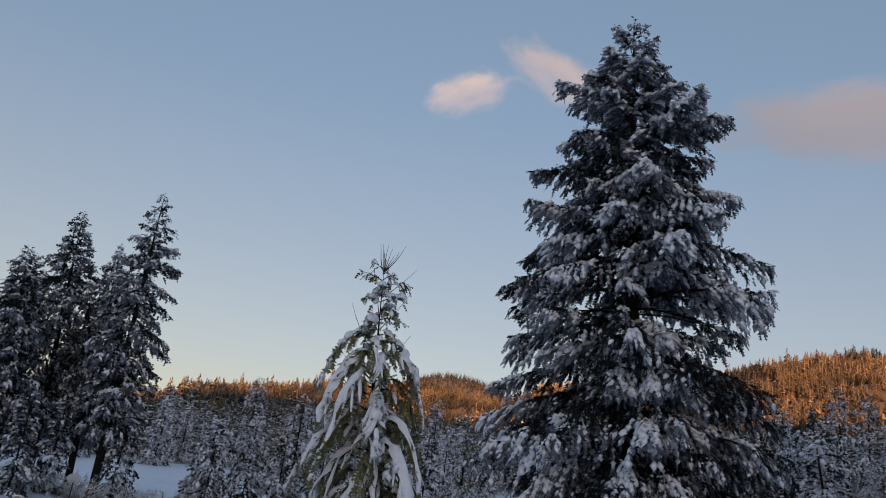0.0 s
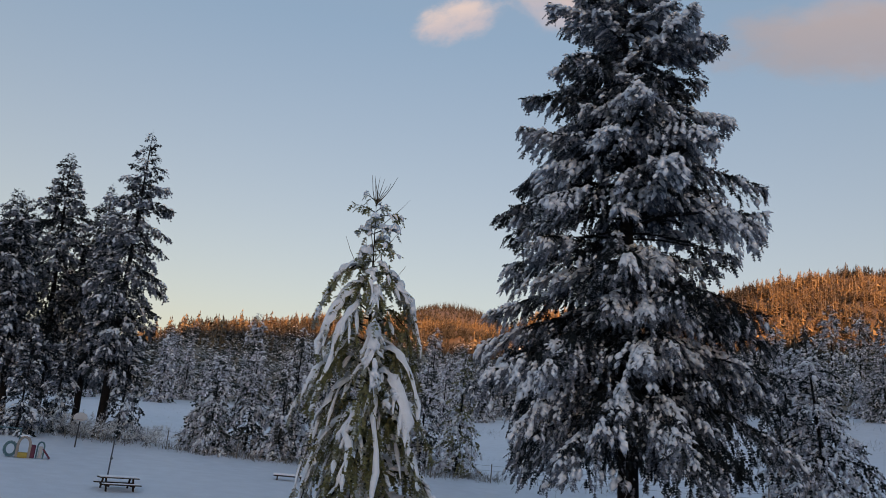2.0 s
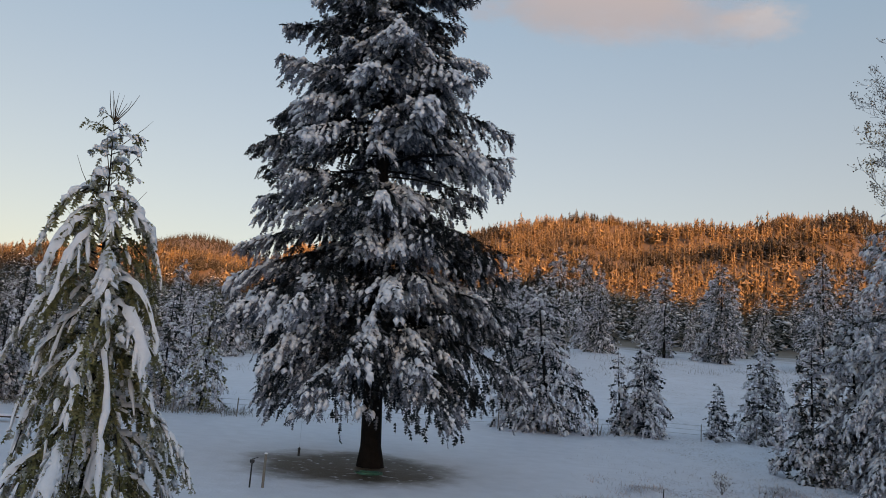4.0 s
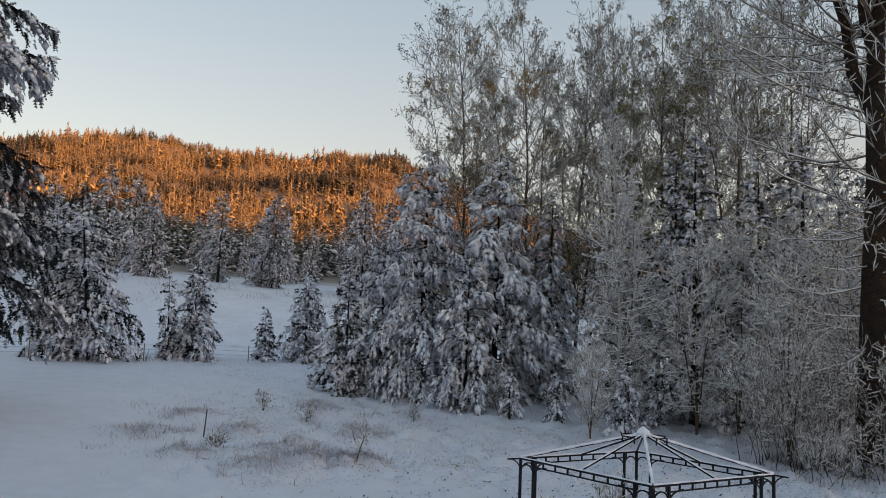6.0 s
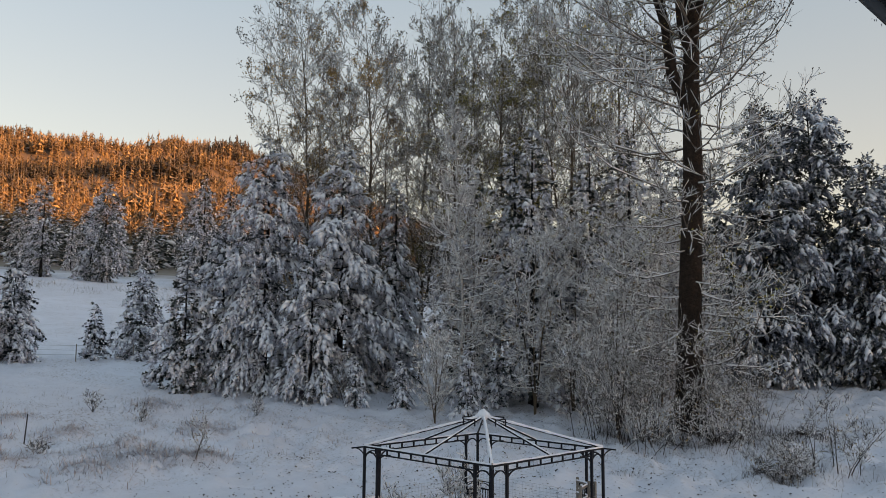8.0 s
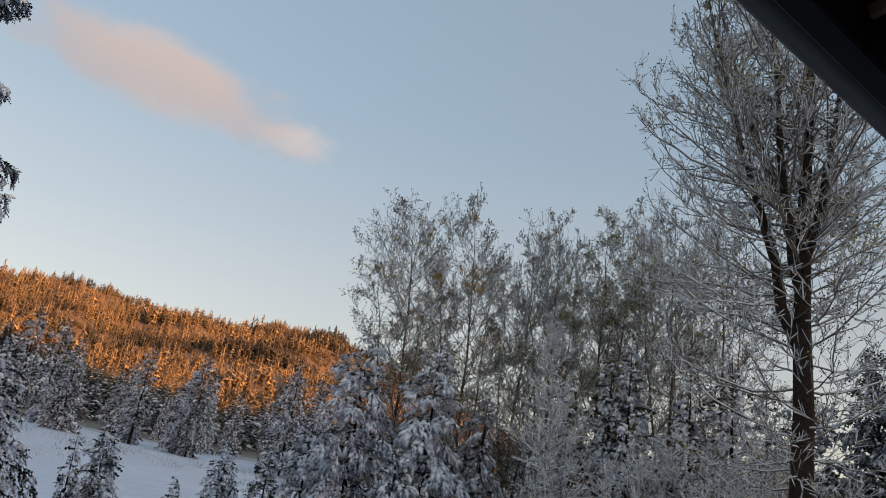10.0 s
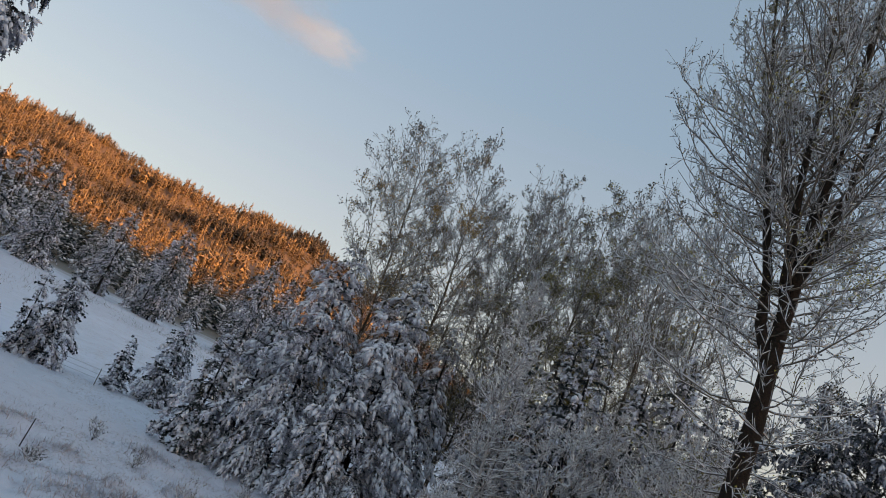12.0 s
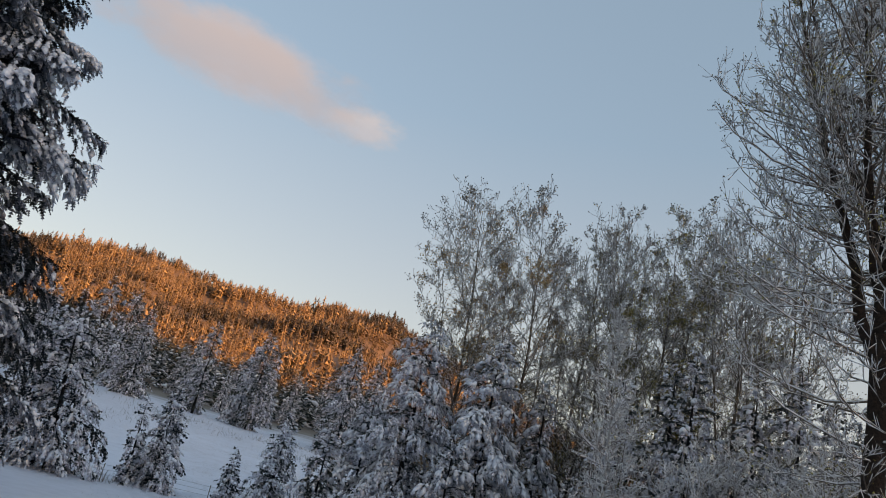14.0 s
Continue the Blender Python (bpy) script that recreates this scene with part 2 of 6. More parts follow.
def ribbons(q, p, r):
    """Thin twigs as flat ribbons, each turned at random."""
    n, k = p.shape[:2]
    w = unit(np.cross(unit(p[:, -1] - p[:, 0]), q.normal(0, 1, (n, 3))))[:, None] * (r * 1.25)[..., None]
    i = np.arange(n * k * 2).reshape(n, k, 2)
    a, b, c, d = i[:, :-1, 0], i[:, :-1, 1], i[:, 1:, 0], i[:, 1:, 1]
    return np.stack([p - w, p + w], 2).reshape(-1, 3), np.concatenate([np.stack([a, b, c], -1).reshape(-1, 3), np.stack([b, d, c], -1).reshape(-1, 3)])


def join(*sets):
    vs, fs, n = [], [], 0
    for v, f in sets:
        vs.append(v), fs.append(f + n)
        n += len(v)
    return np.concatenate(vs), np.concatenate(fs)


def spray(teeth):
    """A flat spray of needles along x, toothed on both sides."""
    v, f = [], []
    for i in range(teeth):
        s = 0.05 + 0.8 * i / teeth
        w = 0.5 * (1 - 0.55 * s)
        for side in (-1, 1):
            f.append((len(v), len(v) + 1, len(v) + 2))
            v += [(s, 0, 0), (s + 0.85 / teeth, 0, 0.03), (s + 0.75 / teeth, side * w, -0.12)]
    f.append((len(v), len(v) + 1, len(v) + 2))
    v += [(0.75, -0.1, 0), (0.75, 0.1, 0), (1.05, 0, -0.08)]
    return np.array(v, float), np.array(f)


def blob(rings, sides):
    """A rounded lump along x from 0 to 1, flat below."""
    v, f = [(0, 0, 0)], []
    for i in range(rings):
        s = (i + 0.6) / (rings + 0.2)
        r = math.sin(math.pi * s) ** 0.6
        for j in range(sides):
            a2 = 2 * math.pi * j / sides + 0.5 * i
            z = math.sin(a2)
            v.append((s, 0.5 * r * math.cos(a2), 0.5 * r * (z if z > 0 else 0.4 * z)))
    v.append((1 if rings == 1 else 0.92, 0, 0))
    for j in range(sides):
        k = (j + 1) % sides
        f.append((0, 1 + k, 1 + j))
        for i in range(rings - 1):
            a2, b2 = 1 + i * sides, 1 + (i + 1) * sides
            f += [(a2 + j, a2 + k, b2 + j), (a2 + k, b2 + k, b2 + j)]
        o = 1 + (rings - 1) * sides
        f.append((o + j, o + k, len(v) - 1))
    return np.array(v, float), np.array(f)


SPRAY_MID, SPRAY_FAR = spray(3), spray(2)
BLOB_FAR = blob(1, 4)


# ---- ground: one sheet out to the hills ----
BANK = ([-180, -75, -55, -34, -9, 8, 30, 55, 90, 180], [5, 4.5, 5.6, 7, 12, 11, 9, 8, 8, 5])
RIDGE_AZ = [-180, -150, -110, -80, -66, -56, -52, -46, -40, -33, -25, -16, -13, -9, -5.6, 0, 2.3, 3.9, 8, 9.6, 14, 25, 40, 52, 75, 95, 120, 160, 180]
RIDGE_EL = [6, 3, 2, 2.5, 3.25, 5.65, 6.9, 7.95, 8.35, 8.65, 10.5, 12.4, 12.85, 13.55, 13.05, 12.8, 13.0, 13.6, 13.9, 13.2, 11.2, 7.0, 5.5, 5.0, 4.5, 3, 2.5, 2.5, 3]
FIR = (-14.07, 32.51)
MOUNDS = [(0.2, 24.2, 0.9, 0.22), (1.8, 25.4, 1.1, 0.24), (-2.2, 26.6, 0.7, 0.16), (0.8, 27.4, 0.9, 0.14), (-2.6, 34.0, 0.8, 0.18), (2.4, 36.5, 1.0, 0.18), (-0.6, 31.0, 0.7, 0.14), (-3.6, 29.8, 0.9, 0.16), (4.0, 30.5, 1.0, 0.14), (3.2, 25.3, 0.8, 0.16)]


def swell(x, y, size, seed):
    q = np.random.default_rng(seed)
    out = 0
    for i in range(7):
        k = q.uniform(0.5, 1.6) * 2 * np.pi / size
        a2, ph = q.uniform(0, 2 * np.pi, 2)
        out = out + np.sin((x * np.cos(a2) + y * np.sin(a2)) * k + ph + 0.8 * np.sin((x * np.sin(a2) - y * np.cos(a2)) * k * 0.7 + ph * 2))
    return out / 7


def ground_z(x, y):
    x, y = np.asarray(x, float), np.asarray(y, float)
    r, az = np.hypot(x, y), np.degrees(np.arctan2(x, y))
    bank = np.interp(az, *BANK)
    top = 800 * np.tan(np.radians(np.interp(az, RIDGE_AZ, RIDGE_EL))) - 4
    near = -0.08 + np.clip(r - 18, 0, 42) / 42 * 2.72
    mid = 2.64 + (bank - 2.64) * np.clip((r - 60) / 60, 0, 1) ** 1.25
    share = np.interp(r, [120, 200, 300, 450, 600, 800, 1000, 1500, 3000, 4500], [0, 0.05, 0.12, 0.34, 0.64, 1, 0.86, 0.6, 0.35, 0.3])
    z = np.where(r < 60, near, mid) + np.where(r > 120, (top - bank) * share, 0)
    z = z + swell(x, y, 9, 3) * 0.05 * np.clip((r - 14) / 10, 0, 1) + swell(x, y, 2.2, 4) * 0.012
    z = z + (swell(x, y, 170, 5) * 15 + swell(x, y, 60, 8) * 4) * np.clip((r - 200) / 300, 0, 1) * np.clip((900 - r) / 150, 0.3, 1)
    # the far hill; an unseen hill added at the back hides the sun
    z = z + 175 * np.exp(-((az + 36.5) / 9) ** 2) * np.exp(-((r - 1500) / 350) ** 2)
    back = np.interp(np.mod(az, 360) - (SUN_AZ - 127), [80, 100, 107, 109.4, 113, 117, 123, 134.5, 142.4, 147, 156, 175], [10, 30, 60, 90, 154, 177, 232, 242, 206, 100, 40, 10])
    z = np.where(r > 120, np.maximum(z, back * np.interp(r, [120, 700, 1500, 2200, 4000], [0.0, 0.25, 1, 0.8, 0.3])), z)
    rough = np.clip((az + 9 + 3 * np.sin(r * 0.12)) / 4, 0, 1) * np.clip((r - 19) / 5, 0, 1) * np.clip((75 - r) / 10, 0, 1)
    for hx, hy, hr, hh in MOUNDS:
        z = z + 1.5 * hh * np.exp(-((x - hx) ** 2 + (y - hy) ** 2) / hr ** 2) * (1 + 0.5 * swell(x, y, 0.9, 21))
    z = z + rough * (0.26 * swell(x, y, 1.9, 6) + 0.19 * swell(x, y, 1.0, 7))
    return z


def gz(x, y):
    return float(ground_z(x, y))


def ground_sheet():
    az = np.radians(np.concatenate([np.arange(-72, 62, 0.55), np.arange(62, 288, 4.0)]))
    r = np.concatenate([np.arange(0.5, 12, 1.5), np.arange(12, 62, 0.38), np.arange(62, 125, 1.8), np.geomspace(125, 4600, 70)])
    x, y = r[:, None] * np.sin(az)[None], r[:, None] * np.cos(az)[None]
    z = ground_z(x, y)
    v = np.concatenate([np.stack([x, y, z], -1).reshape(-1, 3), [[0, 0, -0.08]]])
    n, k = len(r), len(az)
    i = np.arange(n * k).reshape(n, k)
    j = np.roll(i, -1, 1)
    f = np.concatenate([np.stack([i[:-1], i[1:], j[:-1]], -1).reshape(-1, 3), np.stack([j[:-1], i[1:], j[1:]], -1).reshape(-1, 3),
                        np.stack([np.full(k, n * k), i[0], j[0]], -1)])
    m = material("snow_ground", (0.675, 0.718, 0.802), 0.6, vary=((0.05, 0.05), (1.2, 0.06)), bump=((2.5, 0.4, 0.10), (7, 0.5, 0.05), (22, 0.5, 0.02)))
    nodes, l = m.node_tree.nodes, m.node_tree.links
    b = nodes["Principled BSDF"]
    col = b.inputs["Base Color"].links[0].from_socket
    co = nodes.new("ShaderNodeTexCoord").outputs["Object"]

    def noise_at(scale, detail=6):
        t = nodes.new("ShaderNodeTexNoise")
        t.inputs["Scale"].default_value, t.inputs["Detail"].default_value = scale, detail
        l.new(co, t.inputs["Vector"])
        return t.outputs["Fac"]

    def calc(op, p, q=None):
        t = nodes.new("ShaderNodeMath")
        t.operation = op
        for s, val in zip(t.inputs, (p, q)):
            if val is None:
                continue
            if isinstance(val, (int, float)):
                s.default_value = val
            else:
                l.new(val, s)
        return t.outputs[0]

    def fade(val, lo, hi):
        t = nodes.new("ShaderNodeMapRange")
        t.interpolation_type = "SMOOTHSTEP"
        t.inputs[1].default_value, t.inputs[2].default_value = lo, hi
        l.new(val, t.inputs[0])
        return t.outputs[0]

    def blend(fac, p, colour):
        t = nodes.new("ShaderNodeMix")
        t.data_type = "RGBA"
        l.new(fac, t.inputs[0]), l.new(p, t.inputs[6])
        t.inputs[7].default_value = (*colour, 1)
        return t.outputs[2]

    def away(x0, y0, z0=None):
        t = nodes.new("ShaderNodeVectorMath")
        t.operation = "DISTANCE"
        s = nodes.new("ShaderNodeVectorMath")
        s.operation = "MULTIPLY"
        s.inputs[1].default_value = (1, 1, 0)
        l.new(co, s.inputs[0]), l.new(s.outputs[0], t.inputs[0])
        t.inputs[1].default_value = (x0, y0, 0)
        return t.outputs["Value"]

    far = away(0, 0)
    # grass poking through the thin snow of the rough ground
    xyz = nodes.new("ShaderNodeSeparateXYZ")
    l.new(co, xyz.inputs[0])
    ratio = calc("DIVIDE", xyz.outputs[0], calc("MAXIMUM", xyz.outputs[1], 0.5))
    rough_side = calc("MULTIPLY", fade(ratio, -0.14, -0.03), calc("MULTIPLY", fade(far, 20, 26), fade(xyz.outputs[1], 2, 8)))
    grass = calc("MULTIPLY", rough_side, fade(calc("ADD", noise_at(0.5), calc("MULTIPLY", noise_at(7), 0.7)), 0.92, 1.14))
    col = blend(calc("MULTIPLY", grass, 0.30), col, (0.45, 0.41, 0.40))
    fleck = fade(calc("ADD", noise_at(9), calc("MULTIPLY", noise_at(30), 0.6)), 0.86, 0.98)
    col = blend(calc("MULTIPLY", calc("MULTIPLY", rough_side, fade(noise_at(0.35), 0.38, 0.62)), calc("MULTIPLY", fleck, 0.75)), col, (0.20, 0.17, 0.145))
    # bare needle litter under the big fir
    edge = calc("ADD", away(FIR[0] - 0.5, FIR[1] - 0.8), calc("MULTIPLY", noise_at(0.6), 3.0))
    duff = calc("SUBTRACT", 1.0, fade(edge, 4.2, 6.8))
    col = blend(calc("MULTIPLY", duff, fade(noise_at(2.5), 0.22, 0.42)), col, (0.075, 0.055, 0.038))
    # dry grass and brush showing on the hills
    hill = calc("MULTIPLY", fade(calc("ADD", far, calc("MULTIPLY", noise_at(0.09), 70)), 165, 215), fade(noise_at(0.05), 0.12, 0.28))
    col = blend(calc("MULTIPLY", hill, 0.97), col, (0.12, 0.080, 0.045))
    l.new(col, b.inputs["Base Color"])
    ob = new("ground", mesh_from("ground", v, f, m, True))
    return tagged(ob, "snow covered meadow rising to wooded hills", "ground", kind="structure")


ground_sheet()


# ---- trees ----
def rolled(tv, tf, at, ahead, length, width, roll):
    """Copies of a flat template (its x ahead), each turned about its own axis."""
    x = unit(ahead)
    y0 = unit(np.cross(np.array([1e-4, 2e-4, 1.0]), x))
    z0 = np.cross(x, y0)
    c, s = np.cos(roll)[:, None], np.sin(roll)[:, None]
    y, z = y0 * c + z0 * s, z0 * c - y0 * s
    t = np.asarray(tv)
    v = (at[:, None] + x[:, None] * (t[:, 0][None] * length[:, None])[..., None]
         + y[:, None] * (t[:, 1][None] * width[:, None])[..., None] + z[:, None] * (t[:, 2][None] * width[:, None])[..., None])
    f = np.asarray(tf)[None] + (np.arange(len(at)) * len(t))[:, None, None]
    return v.reshape(-1, 3), f.reshape(-1, 3)


def pads(p, r, tall=0.9):
    """Polylines as rounded ridges of snow, open below."""
    n, k = p.shape[:2]
    d = np.empty_like(p)
    d[:, 1:-1] = p[:, 2:] - p[:, :-2]
    d[:, 0], d[:, -1] = p[:, 1] - p[:, 0], p[:, -1] - p[:, -2]
    d = unit(d)
    w = unit(np.cross(d, np.array([0.02, 0.03, 1.0])))
    up = np.cross(w, d)
    arc = [(-1, -0.45), (-0.72, 0.55), (0.0, 1.0), (0.72, 0.55), (1, -0.45)]
    v = np.stack([p + w * (a2 * r)[..., None] + up * (b2 * tall * r)[..., None] for a2, b2 in arc], 2)
    i = np.arange(n * k * 5).reshape(n, k, 5)
    a, b, c, e2 = i[:, :-1, :-1], i[:, :-1, 1:], i[:, 1:, :-1], i[:, 1:, 1:]
    return v.reshape(-1, 3), np.concatenate([np.stack([a, b, c], -1).reshape(-1, 3), np.stack([b, e2, c], -1).reshape(-1, 3)])


def conifer(name, x, y, height, profile, label, seed, boughs=90, lean=(0, 0), base=0.05, trunk=0.0, pitch=(-0.1, 0.05, 0.7), droop=(0.45, 0.4, 0.3),
            fan=0.36, lats=3.0, hang=(0.7, 0.5), tuft=0.36, gap=0.16, snow=0.3, lobe=0.30, fine=True, needle=None, group="", uneven=0.25, core=0.10,
            thin=None, ridge=0.0, clump=1.0, tip=0.0, patch=1.2, rime=0.28, rime_look=None, high=0.0, dense=False, long=1.0):
    """profile: (share of height, reach in metres). Boughs carry side twigs that hang; needles grow along them and snow lies on top.
    pitch, droop: low, middle and top; hang: low and top; snow: share of the tufts that carry it; lobe: its size; ridge: half the width of ropes of snow."""
    q = np.random.default_rng(seed)
    us, rs = zip(*profile)
    u = base + (1 - base) * ((np.arange(boughs) + q.uniform(0, 1, boughs)) / boughs) ** 1.05
    az = np.arange(boughs) * 2.39996 + q.normal(0, 0.3, boughs)
    reach = np.interp(u, us, rs) * (1.06 - uneven * 1.5 * q.uniform(0, 1, boughs) ** 1.4) * (1 + uneven * 0.3 * np.sin(2 * az + 7 * u + seed))
    reach = np.maximum(reach, 0.12)
    knots = [0, 0.5, 1] if len(pitch) == 3 else [0, 0.5, 0.845, 0.86, 1]
    a0 = np.interp(u, knots, pitch) + q.normal(0, 0.09, boughs)
    dr = np.interp(u, knots, droop) * q.uniform(0.65, 1.35, boughs)
    sway = q.normal(0, 0.12, boughs)
    out = np.stack([np.cos(az), np.sin(az), 0 * az], -1)
    lat = np.stack([-np.sin(az), np.cos(az), 0 * az], -1)
    up = np.array([0, 0, 1.0])
    stem = np.stack([lean[0] * u, lean[1] * u, height * u], -1)

    def along(b, s):
        z = a0[b] * s - dr[b] * s ** 2 + tip * s ** 4
        return stem[b] + out[b] * (reach[b] * s * (1 - 0.12 * dr[b] * s))[:, None] + lat[b] * (reach[b] * sway[b] * s * s)[:, None] + up * (reach[b] * z)[:, None]

    each = np.maximum(4, np.round(reach * lats * 2)).astype(int)
    if thin:
        each = np.where(np.abs(u - thin[0]) < thin[1], np.maximum(3, each // 3), each)
    b = np.repeat(np.arange(boughs), each)
    n = len(b)
    i = np.arange(n) - np.repeat(np.cumsum(each) - each, each)
    s = core + (1.0 - core) * (i + q.uniform(0, 1, n)) / each[b]
    if thin:
        s = np.where(np.abs(u[b] - thin[0]) < thin[1], 0.45 + 0.55 * s, s)
    side = np.where(i % 2 == 0, 1.0, -1.0) * q.uniform(0.45, 1.0, n)
    ln = (fan * reach[b] * (1 - s) ** 0.7 * np.minimum(1, 0.25 + 2.2 * s) + 0.10 * np.minimum(reach[b], 2.5) ** 0.5) * q.uniform(0.6, 1.2, n)
    fall = np.interp(u[b], [0.15, 0.85], hang) * q.uniform(0.5, 1.5, n)
    d = unit(out[b] * (0.45 + 0.5 * s)[:, None] + lat[b] * (side * (1.0 - 0.35 * s))[:, None] + up * (0.8 * (a0[b] - 2 * dr[b] * s))[:, None] + q.normal(0, 0.10, (n, 3)))
    root = along(b, s)

    def twig(k, t):
        return root[k] + d[k] * (ln[k] * t)[:, None] - up * (ln[k] * fall[k] * t ** 1.7)[:, None]

    # needles along the twigs and along the boughs themselves
    m = int(ln.sum() / gap)
    k = q.choice(n, m, p=ln / ln.sum())
    b_of = k
    t = q.uniform(0.02, 1.0, m)
    at = twig(k, t)
    ahead = unit(twig(k, t + 0.1) - at) + q.normal(0, 0.34, (m, 3)) - up * 0.38
    m2 = int(reach.sum() / gap)
    k2 = q.choice(boughs, m2, p=reach / reach.sum())
    t2 = q.uniform(0.12, 1.0, m2)
    at2 = along(k2, t2)
    at = np.concatenate([at, at2])
    ahead = np.concatenate([ahead, unit(along(k2, t2 + 0.05) - at2) + lat[k2] * q.normal(0, 0.6, (m2, 1)) + q.normal(0, 0.25, (m2, 3))])
    ub = np.concatenate([u[b[k]], u[k2]])
    size = tuft * q.uniform(0.6, 1.3, len(at)) * np.interp(ub, [0.85, 1.0], [1, 0.55])
    turn = q.normal(0, 0.7, len(at))
    # snow: rounded lobes on the tufts, gathered in patches, heavier on some boughs than on others
    load = np.clip(q.normal(0, 0.5 * clump, boughs), -1, 1)
    w1, w2 = at[:m] * (2.6 / patch), at[:m] * (5.7 / patch)
    score = (np.sin(w1[:, 0] + 1.3 * np.sin(w1[:, 1] + seed)) * np.sin(w1[:, 1] + 1.1 * np.sin(w1[:, 2])) * np.sin(w1[:, 2] * 1.2 + seed) * 1.3
             + 0.5 * np.sin(w2[:, 0] + w2[:, 2]) * np.sin(w2[:, 1] - w2[:, 2]) + 0.8 * load[b[k]] + 0.9 * s[b_of] + high * u[b[k]] + 0.35 * (1 - np.abs(t - 0.5)) + q.normal(0, 0.3, m))
    order = np.argsort(-score)
    pick = order[:int(m * snow)]
    # needles near the snow are rimed
    rimed = np.zeros(len(at), bool)
    rimed[order[:int(m * (snow + rime))]] = True
    rimed |= q.uniform(0, 1, len(at)) < 0.3 * rime
    spray_of = SPRAY_MID if dense else SPRAY_FAR
    leaves, frosted = [rolled(*spray_of, at[w], ahead[w], size[w], size[w] * 0.62, turn[w]) for w in (~rimed, rimed)]
    heavy = np.interp(np.arange(len(pick)), [0, len(pick)], [1.25, 0.6])
    big = lobe * heavy * q.uniform(0.6, 1.35, len(pick)) * np.interp(ub[pick], [0.85, 1.0], [1, 0.55])
    way = unit(twig(k[pick], t[pick] + 0.1) - at[pick]) + q.normal(0, 0.28, (len(pick), 3))
    stub = q.uniform(0.45, 0.8, len(pick))
    drift = [scatter(*(BLOB_FAR), at[pick] + up * (0.30 * tuft) - way * (0.25 * big)[:, None], way, big * long, big * stub, big * stub * q.uniform(0.6, 0.95, len(pick)))]
    if ridge:
        # ropes of snow along the boughs and their twigs
        kk = np.nonzero((q.uniform(0, 1, boughs) < 0.85 + 0.3 * load) & (reach > 0.3))[0]
        ts = np.linspace(0, 1, 11)[None] * q.uniform(0.45, 0.8, len(kk))[:, None] + 0.22
        p = np.stack([along(kk, ts[:, j]) for j in range(11)], 1) + up * (0.12 * tuft + 0.3 * ridge) + lat[kk][:, None] * q.normal(0, 0.03, (len(kk), 11, 1))
        wide = ridge * (1 + 0.4 * load[kk])[:, None] * q.uniform(0.5, 1.4, (len(kk), 11)) * np.array([0.4] + [0.9] * 3 + [1.1] * 6 + [0.4])
        drift.append(pads(p, wide))
        kk = np.nonzero(q.uniform(0, 1, n) < 0.38 + 0.25 * load[b])[0]
        ts = np.linspace(0.05, 0.95, 5)
        p = np.stack([twig(kk, np.full(len(kk), j)) for j in ts], 1) + up * (0.08 * tuft + 0.15 * ridge)
        drift.append(pads(p, 0.55 * ridge * q.uniform(0.5, 1.4, (len(kk), 5)) * np.array([0.6, 1, 1, 0.9, 0.4])))
    drift = join(*drift)
    # limbs and trunk
    t = np.linspace(0, 0.9, 4)
    ids = np.repeat(np.arange(boughs), 4)
    limbs = along(ids, np.tile(t, boughs)).reshape(boughs, 4, 3)
    lr = (0.008 + 0.010 * reach)[:, None] * np.array([1, 0.75, 0.5, 0.2])
    r0 = trunk or height * 0.014
    h = np.array([-0.02, 0.005, 0.03, 0.2, 0.5, 0.8, 1.0])
    if fine is not True:
        limbs, lr = limbs[:3], lr[:3]
    wood = join(tubes(limbs, lr, 3),
                tubes(np.stack([lean[0] * h, lean[1] * h, height * h], -1)[None], (r0 * np.array([1.5, 1.3, 1.0, 0.86, 0.58, 0.26, 0.02]))[None], 10))
    tree = empty(name, Matrix.Translation((x, y, gz(x, y))), label, "conifer", group)
    child("trunk", mesh_from("trunk", *wood, M_BARK), tree)
    tagged(child("foliage", mesh_from("foliage", *leaves, needle or M_NEEDLE), tree), kind="stuff")
    tagged(child("rimed_foliage", mesh_from("rimed_foliage", *frosted, rime_look or M_RIME), tree, "needles whitened by rime"), kind="stuff")
    tagged(child("snow", mesh_from("snow", *drift, M_SNOW, True), tree, "white snow lying on the boughs"), kind="stuff")
    return tree


CONE = [(0, 0.85), (0.1, 1.0), (0.3, 0.86), (0.6, 0.57), (0.85, 0.25), (1, 0.03)]
PINE = [(0, 0.78), (0.12, 1.0), (0.35, 0.95), (0.6, 0.74), (0.8, 0.48), (0.92, 0.27), (1, 0.06)]
COLUMN = [(0, 0.7), (0.3, 0.9), (0.5, 1.0), (0.75, 0.8), (0.92, 0.35), (1, 0.05)]


def fitted(shape, half):
    return [(u, r * half) for u, r in shape]


def grow(q, start, ahead, length, r0, k, wander, lift):
    """Branches as polylines of k + 1 points that bend upward."""
    n = len(start)
    p, d = [start], unit(ahead)
    for i in range(k):
        d = unit(d + q.normal(0, wander, (n, 3)) + np.array([0, 0, 1.0]) * np.reshape(lift, (-1, 1)))
        p.append(p[-1] + d * (length / k)[:, None])
    p = np.stack(p, 1)
    return p, r0[:, None] * np.linspace(1, 0.25, k + 1)[None]


